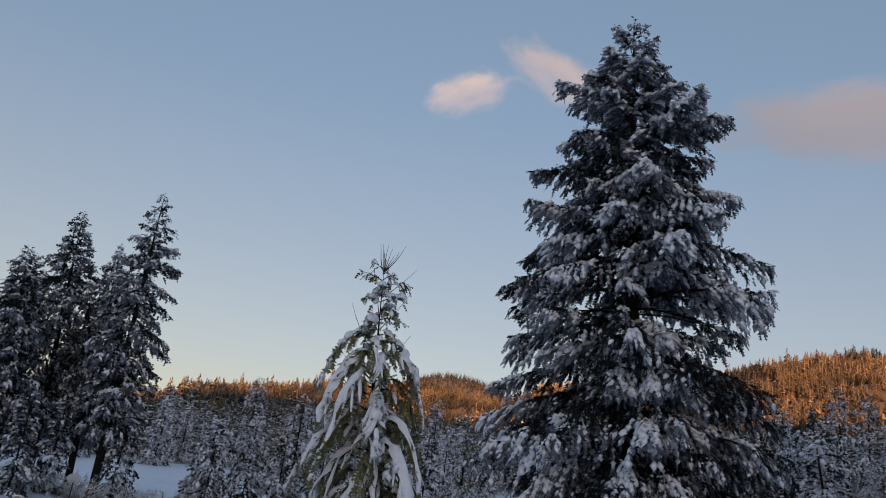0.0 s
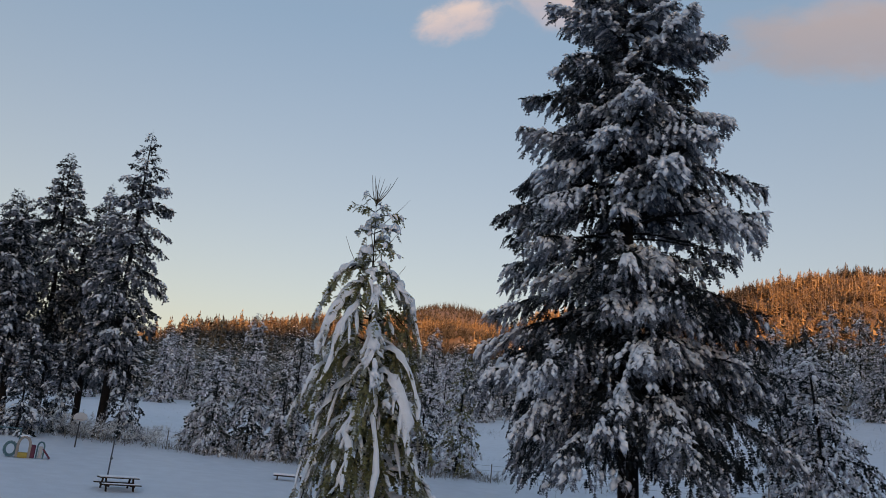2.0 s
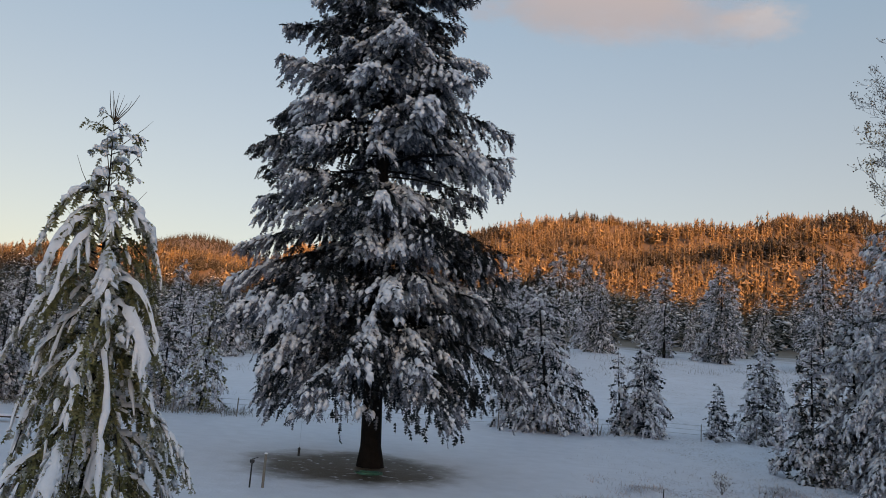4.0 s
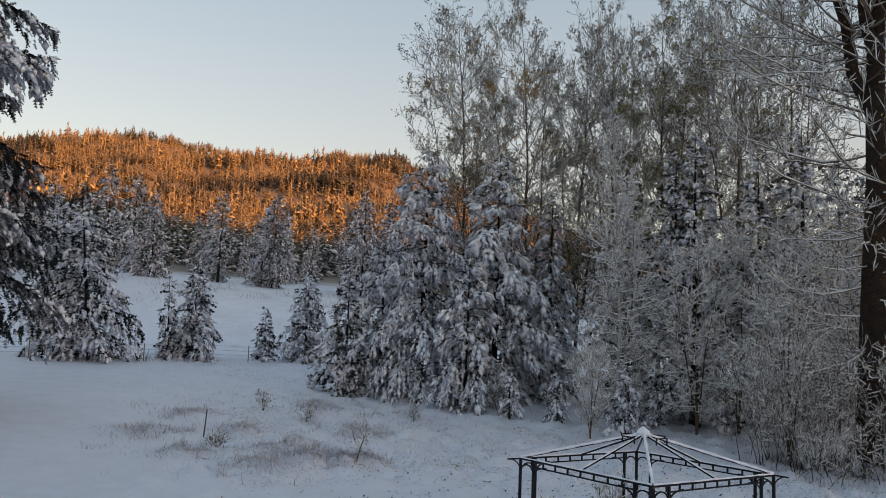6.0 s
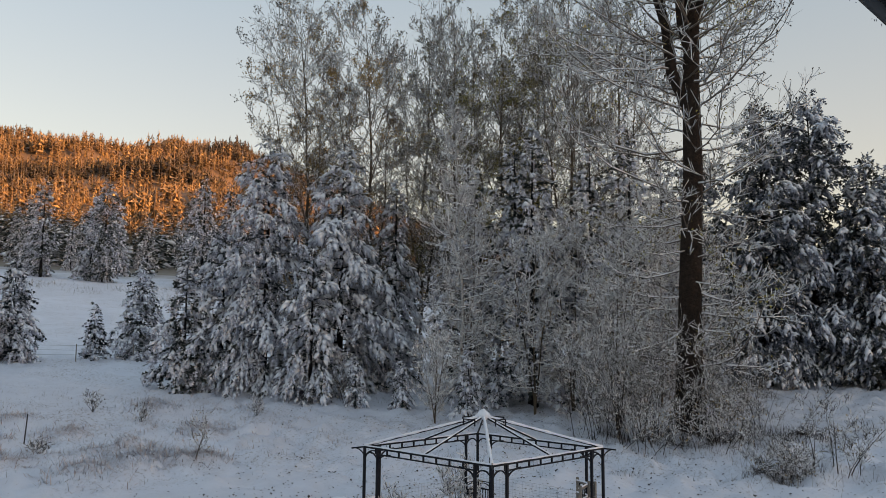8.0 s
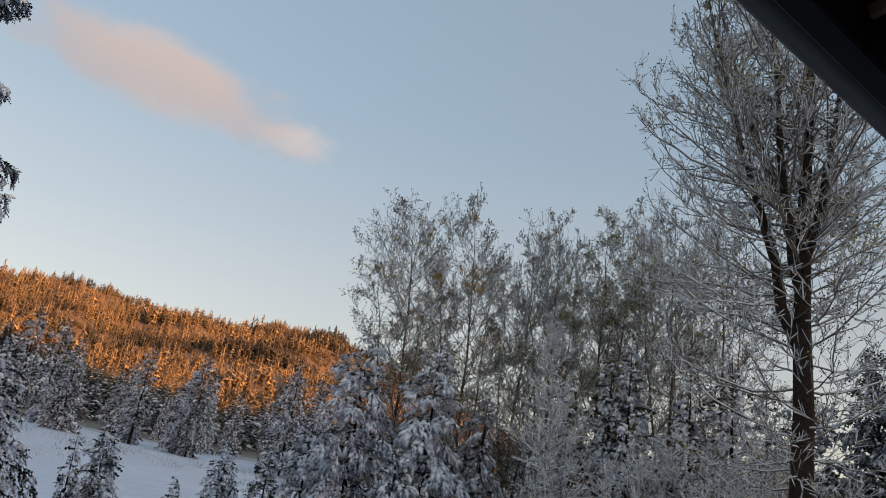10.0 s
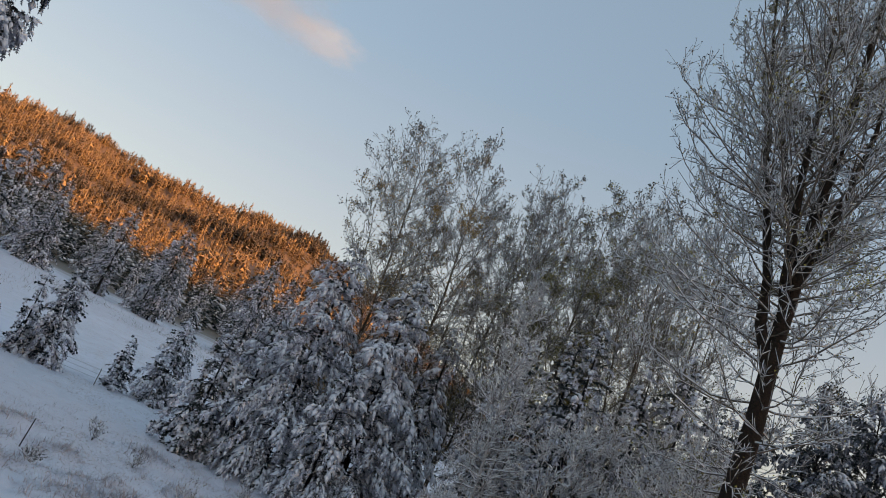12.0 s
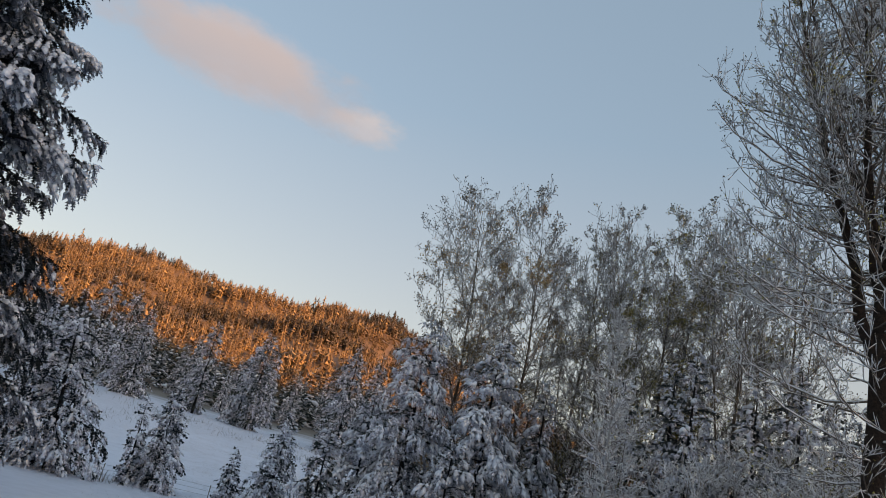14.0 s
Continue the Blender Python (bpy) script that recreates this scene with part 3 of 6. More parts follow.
def fork(q, p, r, each, lo, spread):
    """Starts, directions and radii of side branches along polylines."""
    n, k = p.shape[0], p.shape[1] - 1
    i = np.repeat(np.arange(n), each)
    s = q.uniform(lo, 0.98, len(i)) * k
    j = np.minimum(s.astype(int), k - 1)
    t = (s - j)[:, None]
    start = p[i, j] * (1 - t) + p[i, j + 1] * t
    d = unit(p[i, j + 1] - p[i, j])
    side = unit(np.cross(d, q.normal(0, 1, (len(i), 3))))
    return start, unit(d + side * spread), r[i, j], s / k


def broadleaf(name, x, y, height, stems, label, seed, env, limbs=40, trunk=0.1, low=0.15, angle=(75, 50, 28), curl=25, forks=(7, 5), twig=0.009, bark=None,
              thin_bark=None, white=0.6, white_r=0.016, leaves=0, leaf=None, leaf_size=0.09, bud=0.09, buds=0.6, split=(), category="tree", group="", foot=0.0,
              sag=0.0, sec_long=2.4, wander=0.10, many=False):
    """A leafless tree. stems: (dx, dy, share of height) of each stem's top; split: where later stems leave the first; env: (share of height, half width)
    of the crown; angle: how far limbs lean from upright, low, middle and top, and curl by how much they straighten; forks: side branches, twigs."""
    q = np.random.default_rng(seed)
    up = np.array([0, 0, 1.0])
    us, hw = zip(*env)
    mean = np.array([np.mean([c[0] for c in stems]), np.mean([c[1] for c in stems])])
    trunks, lp, lr, ll = [], [], [], []
    for i, (dx, dy, share) in enumerate(stems):
        k = 10
        t = np.linspace(0, 1, k + 1)
        bend = np.cumsum(q.normal(0, 0.004 * height * share, (k, 2)), 0)
        p = np.stack([dx * t ** 1.3, dy * t ** 1.3, height * share * t - 0.1], -1)
        p[1:, :2] += bend - bend[-1] * t[1:, None]
        r = trunk * share * np.interp(t, [0, 0.04, 0.12, 0.45, 0.7, 1], [1.3, 1.08, 1.0, 0.68, 0.42, 0.05])
        if split and i:
            p0, r0 = trunks[0]
            at = np.array([np.interp(split[i], t, p0[:, c]) for c in range(3)])
            top = np.array([dx, dy, height * share])
            p = at + (top - at) * np.stack([t ** 0.7, t ** 0.7, t], -1)
            p[1:, :2] += bend - bend[-1] * t[1:, None]
            r = np.interp(split[i], t, r0) * 0.7 * np.interp(t, [0, 1], [1, 0.07])
        if foot:
            p = p + np.append(q.normal(0, foot, 2), 0)
        trunks.append((p, r))
        n = max(3, int(limbs * share * (1 if not (split and i) else 0.65 * (1 - split[i]))))
        s = (low if not (split and i) else 0.04) + (0.985 - low) * ((np.arange(n) + q.uniform(0, 1, n)) / n) ** (1.0 if foot or len(split) < 4 else 1.15)
        s = np.minimum(s, 0.985)
        st = np.stack([np.interp(s, t, p[:, c]) for c in range(3)], -1)
        uh = np.clip(st[:, 2] / height, 0, 1)
        az = np.arange(n) * 2.39996 + q.normal(0, 0.5, n)
        o = np.stack([np.cos(az), np.sin(az), 0 * az], -1)
        th0 = np.radians(np.interp(uh, [0.1, 0.5, 0.95], angle) + q.normal(0, 9, n))
        th1 = th0 - np.radians(curl) * q.uniform(0.5, 1.4, n)
        # reach to the crown's outline
        c = st[:, :2] - mean * uh[:, None]
        rad = np.interp(np.clip(uh + 0.5 * np.interp(uh, us, hw) / height / np.tan(np.maximum(0.5 * (th0 + th1), 0.3)), 0, 1), us, hw)
        co = (c * o[:, :2]).sum(1)
        dist = -co + np.sqrt(np.maximum(co ** 2 - (c ** 2).sum(1) + rad ** 2, 0.05))
        length = np.clip(dist / np.maximum(np.sin(0.5 * (th0 + th1)), 0.3), 0.3, 7.4) * q.uniform(0.55, 1.06, n)
        length = np.minimum(length, (1.03 * height - st[:, 2]) / np.maximum(np.cos(0.5 * (th0 + th1)), 0.15) + 0.25)
        k2 = 7
        pp, cur, jit = [st], st, np.zeros((n, 3))
        for j in range(k2):
            jit = 0.7 * jit + q.normal(0, wander, (n, 3))
            th = th0 + (th1 - th0) * (j / k2) ** 1.3 + sag * np.sin(np.pi * min(1, 1.6 * j / k2))
            dd = unit(o * np.sin(th)[:, None] + up * np.cos(th)[:, None] + jit)
            cur = cur + dd * (length / k2)[:, None]
            pp.append(cur)
        rr = np.minimum(np.interp(s, t, r) * 0.5, 0.010 + 0.006 * length)
        lp.append(np.stack(pp, 1)), lr.append(rr[:, None] * np.linspace(1, 0.3, k2 + 1)), ll.append(length)
    p1, r1, l1 = np.concatenate(lp), np.concatenate(lr), np.concatenate(ll)
    st, d, rr, s = fork(q, p1, r1, forks[0], 0.12, 0.85)
    l2 = np.clip(np.repeat(l1, forks[0]) * (0.50 * (1 - s) + 0.16), 0.30, sec_long) * q.uniform(0.55, 1.2, len(st))
    p2, r2 = grow(q, st, d + up * 0.22, l2, np.minimum(rr * 0.65, 0.009 + 0.006 * l2), 4, 0.26, 0.12)
    st, d, rr, s = fork(q, p2, r2, forks[1], 0.10, 0.8)
    l3 = np.clip(np.repeat(l2, forks[1]) * 0.42, 0.18, 0.75) * q.uniform(0.5, 1.25, len(st))
    p3, r3 = grow(q, st, d + up * 0.2, l3, np.full(len(st), twig), 2, 0.36, 0.12)
    wood = join(*[tubes(a2[None], b2[None], 9) for a2, b2 in trunks])
    fine = join(tubes(p1, r1, 4), strips(p2, r2, -1.0), ribbons(q, p3, r3))
    # buds and curled leaf remains at the twig ends
    tips = np.concatenate([p3[:, -1], p2[:, -1]])
    tips = tips[q.uniform(0, 1, len(tips)) < buds]
    tv, tf = np.array([(0, -0.5, 0), (0.45, 0.5, 0.1), (1, -0.1, 0), (0.4, 0.0, -0.6)]), np.array([(0, 1, 2), (0, 3, 2)])
    sz = bud * q.uniform(0.5, 1.4, len(tips))
    nubs = rolled(tv, tf, tips, q.normal(0, 0.6, (len(tips), 3)) + up * 0.3, sz, sz * 0.75, q.uniform(0, 6.3, len(tips)))
    lay = []
    for p, r in ((p1, r1), (p2, r2)):
        keep = q.uniform(0, 1, len(p)) < 0.25 + 0.75 * white
        w = np.minimum(r[keep] * 0.9, white_r * 1.5) + white_r * 0.35
        lay.append(strips(p[keep] + up * (0.8 * r[keep])[..., None], w * q.uniform(0.4, 1.35, w.shape)))
    keep = q.uniform(0, 1, len(p3)) < white
    w = np.full((int(keep.sum()), 2), white_r * 0.8) * q.uniform(0.4, 1.3, (int(keep.sum()), 2))
    lay.append(strips(p3[keep][:, [0, 2]] + up * twig, w))
    tree = empty(name, Matrix.Translation((x, y, gz(x, y))), label, category, group)
    stem = "stem" if many else "trunk"
    tagged(child(stem, mesh_from(stem, *wood, bark or M_COTTON, True), tree), kind="stuff" if many else "")
    tagged(child("branching", mesh_from("branching", *fine, thin_bark or M_TWIG), tree), kind="stuff")
    tagged(child("snow", mesh_from("snow", *join(*lay), M_TWIGSNOW), tree, "thin white snow along the twigs"), kind="stuff")
    tagged(child("bud_cover", mesh_from("bud_cover", *nubs, M_BUD), tree, "dark buds and shrivelled leaf remains"), kind="stuff")
    if leaves:
        # the leaves that still cling do so in patches
        at = p3[:, 1]
        odds = np.clip(swell(at[:, 0] + at[:, 1] + x, at[:, 2], 5.0, seed) + 0.15, 0.02, 1) ** 2 * np.interp(at[:, 2] / height, [0.75, 0.95], [1, 0.25])
        i = q.choice(len(at), leaves, p=odds / odds.sum())
        sz = leaf_size * q.uniform(0.6, 1.4, leaves)
        lv = rolled(tv[:3], tf[:1], at[i] + q.normal(0, 0.10, (leaves, 3)), q.normal(0, 1, (leaves, 3)) - up * 0.5, sz, sz, q.uniform(0, 6.3, leaves))
        tagged(child("leaf_cover", mesh_from("leaf_cover", *lv, leaf or M_DRYLEAF), tree, "withered leaves still clinging"), kind="stuff")
    return tree


# the great fir on the lawn
conifer("fir_tree", *FIR, 28.6, [(0.1, 5.0), (0.15, 6.5), (0.2, 6.9), (0.3, 6.3), (0.42, 5.9), (0.5, 5.8), (0.56, 5.9), (0.68, 5.6), (0.76, 5.0), (0.82, 4.0), (0.88, 2.6), (0.93, 1.5), (0.97, 0.65), (1, 0.08)],
        "tall dark green fir with snow-laden drooping boughs on the lawn", 11, boughs=186, lean=(-1.16, -0.5), base=0.15, trunk=0.46, pitch=(0.10, 0.08, 0.25), droop=(0.55, 0.36, 0.20), tip=0.06,
        fan=0.42, lats=3.9, hang=(0.9, 0.46), tuft=0.36, gap=0.088, snow=0.37, lobe=0.36, uneven=0.30, thin=(0.47, 0.03), clump=1.1, core=0.10, patch=1.8, high=0.6, rime=0.22, dense=True)
# the bent young larch close to the house
larch = conifer("larch_tree", -9.19, 10.51, 8.45, [(0, 1.9), (0.2, 1.9), (0.44, 1.85), (0.6, 1.6), (0.75, 1.3), (0.84, 1.1), (0.86, 0.40), (0.93, 0.50), (0.97, 0.42), (1, 0.2)],
                "young olive-green conifer bowed under heavy wet snow", 5, boughs=105, lean=(-0.39, -0.35), base=0.04, trunk=0.085, pitch=(0.7, 0.85, 0.8, 0.25, 0.6), droop=(1.6, 1.9, 1.8, 0.5, 0.3),
                fan=0.24, lats=6.0, hang=(1.3, 0.9), tuft=0.19, gap=0.055, needle=M_OLIVE, snow=0.20, lobe=0.15, rime=0.2, rime_look=M_RIMEOLIVE, dense=True, uneven=0.28, ridge=0.065, clump=1.2, patch=0.6)
q = np.random.default_rng(3)
n = 26
hgt = np.concatenate([np.full(9, 8.35), q.uniform(5.2, 8.0, n - 9)])
side = np.stack([q.normal(0, 0.55, n), q.normal(0, 0.55, n), np.where(np.arange(n) < 9, 1.0, q.uniform(0.2, 0.9, n))], -1)
st = np.stack([-0.39 * hgt / 8.45, -0.35 * hgt / 8.45, hgt], -1)
wands = grow(q, st, side, np.concatenate([q.uniform(0.35, 0.75, 9), q.uniform(0.5, 1.1, n - 9)]), np.full(n, 0.010), 4, 0.08, 0.12)
tagged(child("leader_shoot", mesh_from("leader_shoot", *tubes(*wands, 4), M_TWIG), larch, "bare upright shoots at the top"), kind="stuff")
# tall firs at the far left edge of the lawn
for seed, (x, y, h, half, ln) in enumerate([(-49.76, 29.78, 21.3, 2.9, (-0.1, -0.2)), (-57.58, 29.49, 20.2, 3.4, (-0.6, -1.2)), (-55.73, 31.35, 18.2, 2.7, (-0.3, -0.5)),
                                            (-55.82, 26.33, 16.0, 2.8, (-0.9, -1.9)), (-60.5, 27.0, 16.5, 2.8, (0, 0))]):
    conifer("fir_tree", x, y, h, fitted(COLUMN, half * 0.86), "tall slender dark fir dusted with snow at the lawn's edge", 20 + seed, boughs=150, lean=ln, base=0.2, pitch=(-0.1, 0.05, 0.5), fan=0.44,
            droop=(0.45, 0.35, 0.2), lats=3.2, hang=(0.7, 0.5), tuft=0.42, gap=0.13, snow=0.36, lobe=0.32, group="tall firs by the playset", uneven=0.42)
for seed, (x, y, h, half) in enumerate([(-49.1, 24.1, 5.9, 1.7), (-48.8, 30.5, 8.0, 1.9), (-51.5, 27.5, 6.5, 1.6)]):
    conifer("fir_tree", x, y, h, fitted(CONE, half), "small snow-covered fir beneath the tall firs", 30 + seed, boughs=60, lats=2.4, tuft=0.42, gap=0.17, snow=0.5, lobe=0.34, hang=(0.8, 0.5))
# firs behind the lawn fence
for seed, (x, y, h, half) in enumerate([(-42.9, 33.3, 6.4, 2.4), (-43.0, 36.4, 7.6, 2.1), (-41.7, 39.1, 8.8, 2.5), (-37.6, 37.8, 6.5, 1.6), (-31.4, 44.5, 8.4, 1.9),
                                        (-46.0, 35.5, 6.0, 2.2), (-35.5, 41.0, 5.6, 1.8), (-34.5, 44.5, 7.4, 2.1), (-39.6, 36.2, 6.0, 1.8)]):
    conifer("fir_tree", x, y, h, fitted(CONE, half), "bushy snow-frosted fir behind the lawn fence", 40 + seed, boughs=80, base=0.03, lats=2.2, hang=(0.8, 0.5), tuft=0.42, gap=0.17, snow=0.5,
            lobe=0.34, needle=M_OLIVE if seed == 4 else M_PINE, rime_look=M_RIMEPINE, group="firs behind the fence", uneven=0.34)
# firs beside the great fir and the small ones in the gap
for seed, (x, y, h, half, ln, lb) in enumerate([
        (-10.8, 55.1, 11.2, 4.0, (-1.4, -0.3), "broad snow-covered fir beyond the great fir"), (-13.2, 56.5, 10.4, 3.0, (-0.8, 0), "broad snow-covered fir beyond the great fir"),
        (-4.86, 58.5, 6.7, 2.6, (0, 0), "round young fir standing by the meadow fence"), (-6.4, 58.0, 6.0, 0.95, (-0.3, 0), "thin young fir standing by the meadow fence"),
        (0.14, 59.1, 4.0, 1.0, (-0.2, 0), "small young fir with a bare leader by the fence"), (2.97, 59.6, 7.1, 2.3, (0, 0), "young fir thick with snow by the fence"),
        (4.28, 42.4, 6.6, 2.0, (0, 0), "young pine bowed with snow at the thicket's edge")]):
    conifer("fir_tree", x, y, h, fitted(CONE, half), lb, 50 + seed, boughs=90 if half > 1.2 else 45, lean=ln, base=0.03, lats=2.3, hang=(0.9, 0.5), tuft=0.42, gap=0.15,
            snow=0.56, lobe=0.38, needle=M_PINE if seed > 4 else None, rime_look=M_RIMEPINE, uneven=0.32, pitch=(0.0, 0.15, 0.7), droop=(0.5, 0.45, 0.3))
# the snow-laden pines of the thicket
for seed, (x, y, h, half) in enumerate([(8.0, 40.9, 12.9, 4.1), (11.4, 39.0, 12.7, 3.6), (9.5, 37.2, 7.2, 2.0), (14.6, 39.8, 11.2, 2.1),
                                        (7.4, 39.4, 2.1, 0.5), (14.4, 30.2, 2.8, 0.75), (12.6, 33.2, 2.0, 0.6), (10.9, 34.6, 2.2, 0.6), (16.4, 31.5, 2.1, 0.6), (6.2, 43.0, 8.6, 2.4)]):
    conifer("pine_tree", x, y, h, fitted(PINE, half), "dense pine with thick hanging pads of snow in the thicket" if h > 5 else "knee-high young pine weighed down by snow", 70 + seed,
            boughs=int(30 + h * 6), base=0.04, pitch=(0.25, 0.35, 0.9), droop=(0.75, 0.7, 0.6), lats=2.5 if h > 5 else 5, hang=(1.0, 0.9), tuft=0.30 if h > 5 else 0.22, gap=0.08 if h > 5 else 0.08,
            snow=(0.52, 0.58, 0.6)[min(seed, 2)], lobe=(0.27, 0.36, 0.33)[min(seed, 2)] if h > 5 else 0.22, needle=M_PINE, group="thicket pines" if h > 5 else "young pines", uneven=0.38, clump=1.3, rime_look=M_RIMEPINE, rime=0.46, long=1.5)
for seed, (x, y, h, half) in enumerate([(18.6, 32.2, 13.3, 2.4), (21.4, 31.6, 12.5, 2.7), (16.8, 35.4, 11.5, 2.5), (24.4, 32.6, 14.0, 2.9), (20.0, 36.5, 13.5, 2.8), (27.5, 34.0, 13.0, 2.8)]):
    conifer("pine_tree", x, y, h, fitted(PINE, half), "frosted pine deep in the thicket behind the bare trees", 85 + seed, boughs=80, lats=2.0, hang=(0.9, 0.7), tuft=0.45, gap=0.18,
            pitch=(0.1, 0.2, 0.8), droop=(0.6, 0.5, 0.4), snow=0.55, lobe=0.34, rime=0.40, rime_look=M_RIMEPINE, needle=M_PINE, group="thicket pines", uneven=0.4)
# pines at the right edge
FULL = [(0, 0.75), (0.2, 1.0), (0.5, 0.88), (0.75, 0.62), (0.9, 0.36), (1, 0.08)]
for seed, (x, y, h, half) in enumerate([(36.2, 32.0, 16.0, 4.3), (33.1, 32.5, 15.4, 3.4), (37.4, 29.5, 12.3, 2.8), (30.5, 34.5, 13.0, 3.0), (40.5, 30.0, 12.0, 3.2)]):
    conifer("pine_tree", x, y, h, fitted(FULL, half), "tall dark pine with hanging clumps of snow", 95 + seed, boughs=150 if seed < 3 else 100, base=0.07, pitch=(0.1, 0.45, 1.3), droop=(0.6, 0.6, 0.5),
            lats=2.4, hang=(0.9, 0.9), tuft=0.40, gap=0.125, snow=0.42, lobe=0.33, long=1.5, needle=M_PINE, group="pines at the field's end", uneven=0.34, clump=1.3)

# bare cottonwoods and birches
broadleaf("cottonwood_tree", 20.46, 23.86, 33.0, [(0.9, -0.6, 1.0), (-2.6, 2.3, 0.92), (1.5, -1.7, 0.84), (-2.0, -1.2, 0.86), (-1.4, 3.0, 0.95)], "old brown-barked cottonwood with snow-lined bare branches", 7,
          [(0.05, 3.4), (0.16, 4.4), (0.3, 5.0), (0.55, 5.8), (0.72, 5.5), (0.86, 4.4), (0.95, 2.8), (1, 1.2)], limbs=128, trunk=0.45, low=0.06, angle=(102, 70, 34), curl=34, forks=(9, 6), twig=0.009, white=0.85, thin_bark=M_MIDTWIG,
          white_r=0.018, leaves=9000, leaf_size=0.08, bud=0.09, buds=0.8, split=(0, 0.36, 0.47, 0.43, 0.50), sec_long=2.0, wander=0.14)
CROWN = [(0.08, 0.7), (0.3, 0.9), (0.5, 1.0), (0.68, 0.95), (0.82, 0.84), (0.93, 0.66), (1, 0.38)]
for seed, (x, y, h, dx, dy, cr, lf, mat) in enumerate([(11.2, 44.5, 22.1, -1.0, 0.3, 4.2, 20000, M_BROWNLEAF), (13.9, 41.8, 21.7, -0.6, 0.4, 3.5, 9000, M_BROWNLEAF),
                                                       (17.6, 43.6, 21.2, 0.3, -0.1, 3.3, 4000, M_DRYLEAF), (20.3, 39.1, 22.0, 0.3, -0.1, 3.2, 24000, M_DRYLEAF),
                                                       (24.4, 41.4, 24.2, 0, 0, 3.6, 5000, M_DRYLEAF), (22.6, 35.4, 21.5, 0.2, 0.1, 3.2, 3000, M_DRYLEAF),
                                                       (27.0, 36.6, 22.5, -0.3, 0, 3.6, 3000, M_DRYLEAF),
                                                       (18.6, 41.0, 21.6, -0.2, 0.2, 3.4, 3000, M_DRYLEAF)]):
    broadleaf("cottonwood_tree", x, y, h, [(dx, dy, 1.0), (dx + 1.5, dy, 0.9), (dx - 1.6, dy + 0.5, 0.86)], "slim bare cottonwood keeping some yellowed leaves" if lf > 12000 else "slim bare cottonwood edged with frost",
              110 + seed, fitted(CROWN, cr), limbs=60, trunk=0.12, bark=M_TWIG, low=0.09, angle=(72, 58, 44), curl=24, forks=(9, 6), twig=0.009, thin_bark=M_MIDTWIG, white=0.62, white_r=0.014, leaves=lf, leaf=mat, leaf_size=0.085,
              bud=0.10, buds=0.95, split=(0, 0.18, 0.26), wander=0.14, group="cottonwoods in the thicket")
broadleaf("birch_tree", 14.8, 31.7, 13.9, [(-0.45, 0.2, 1.0)], "slender pale birch white with frost", 120, [(0.05, 1.6), (0.2, 2.6), (0.5, 2.2), (0.8, 1.2), (1, 0.2)], limbs=90, trunk=0.08, bark=M_BIRCH, low=0.06,
          angle=(88, 78, 40), curl=16, forks=(8, 5), white=0.9, white_r=0.020, buds=0.1, bud=0.06, thin_bark=M_PALETWIG)
# frosted undergrowth between the trunks
for seed, (x, y, h, w) in enumerate([(17.2, 29.6, 8.5, 2.2), (20.2, 27.6, 8.8, 2.4), (22.8, 26.6, 9.5, 2.4), (18.9, 26.2, 6.5, 2.0), (16.0, 33.4, 10.5, 2.2), (23.6, 29.4, 10.0, 2.6), (19.6, 30.4, 9.5, 2.4)]):
    broadleaf("undergrowth_tree", x, y, h, [(0.3, 0.2, 1.0), (-0.9, 0.3, 0.85), (0.9, -0.4, 0.8)], "thin tangled bare tree coated with frost", 180 + seed, [(0.05, w * 0.7), (0.4, w), (0.75, w * 0.8), (1, 0.4)], limbs=30,
              trunk=0.045, bark=M_TWIG, low=0.08, angle=(85, 72, 45), curl=14, forks=(7, 5), white=0.9, white_r=0.021, thin_bark=M_PALETWIG, buds=0.12, bud=0.07, group="frosted undergrowth", leaves=150, leaf=M_BROWNLEAF, leaf_size=0.08, wander=0.14)
broadleaf("sapling", 12.47, 29.13, 3.8, [(0, 0, 1.0), (0.5, 0.1, 0.8), (-0.6, 0.2, 0.8), (0.2, -0.3, 0.7)], "bare many-stemmed sapling outlined in frost", 121, [(0.1, 0.5), (0.4, 1.1), (0.8, 0.8), (1, 0.2)], limbs=22, trunk=0.026,
          bark=M_TWIG, low=0.12, angle=(60, 50, 30), curl=15, forks=(5, 4), twig=0.006, white=0.85, white_r=0.013, buds=0.1, bud=0.04, category="sapling")


def shrub(seed, x, y, h, w, stems, n):
    q = np.random.default_rng(seed)
    big = h > 1.1
    broadleaf("shrub", x, y, h, [(*(q.normal(0, w * 0.6, 2)), q.uniform(0.5, 1.0)) for _ in range(stems)], "tangled leafless red-brown shrub flecked with snow" if big else "small leafless shrub buried in frost", 130 + seed,
              [(0, w * 0.5), (0.5, w * 0.75), (1, w * 0.6)], limbs=n + 2, trunk=0.014, bark=M_REDTWIG, thin_bark=M_REDTWIG, low=0.12, angle=(62, 58, 45), curl=18, forks=(5, 4), sec_long=0.9, twig=0.006, white=0.32 if big else 0.7,
              white_r=0.011 if big else 0.014, leaves=150 if big else 25, leaf=M_BROWNLEAF, leaf_size=0.05, buds=0.1, bud=0.04, category="shrub", group="shrubs", foot=w * 0.42, many=True, wander=0.16)


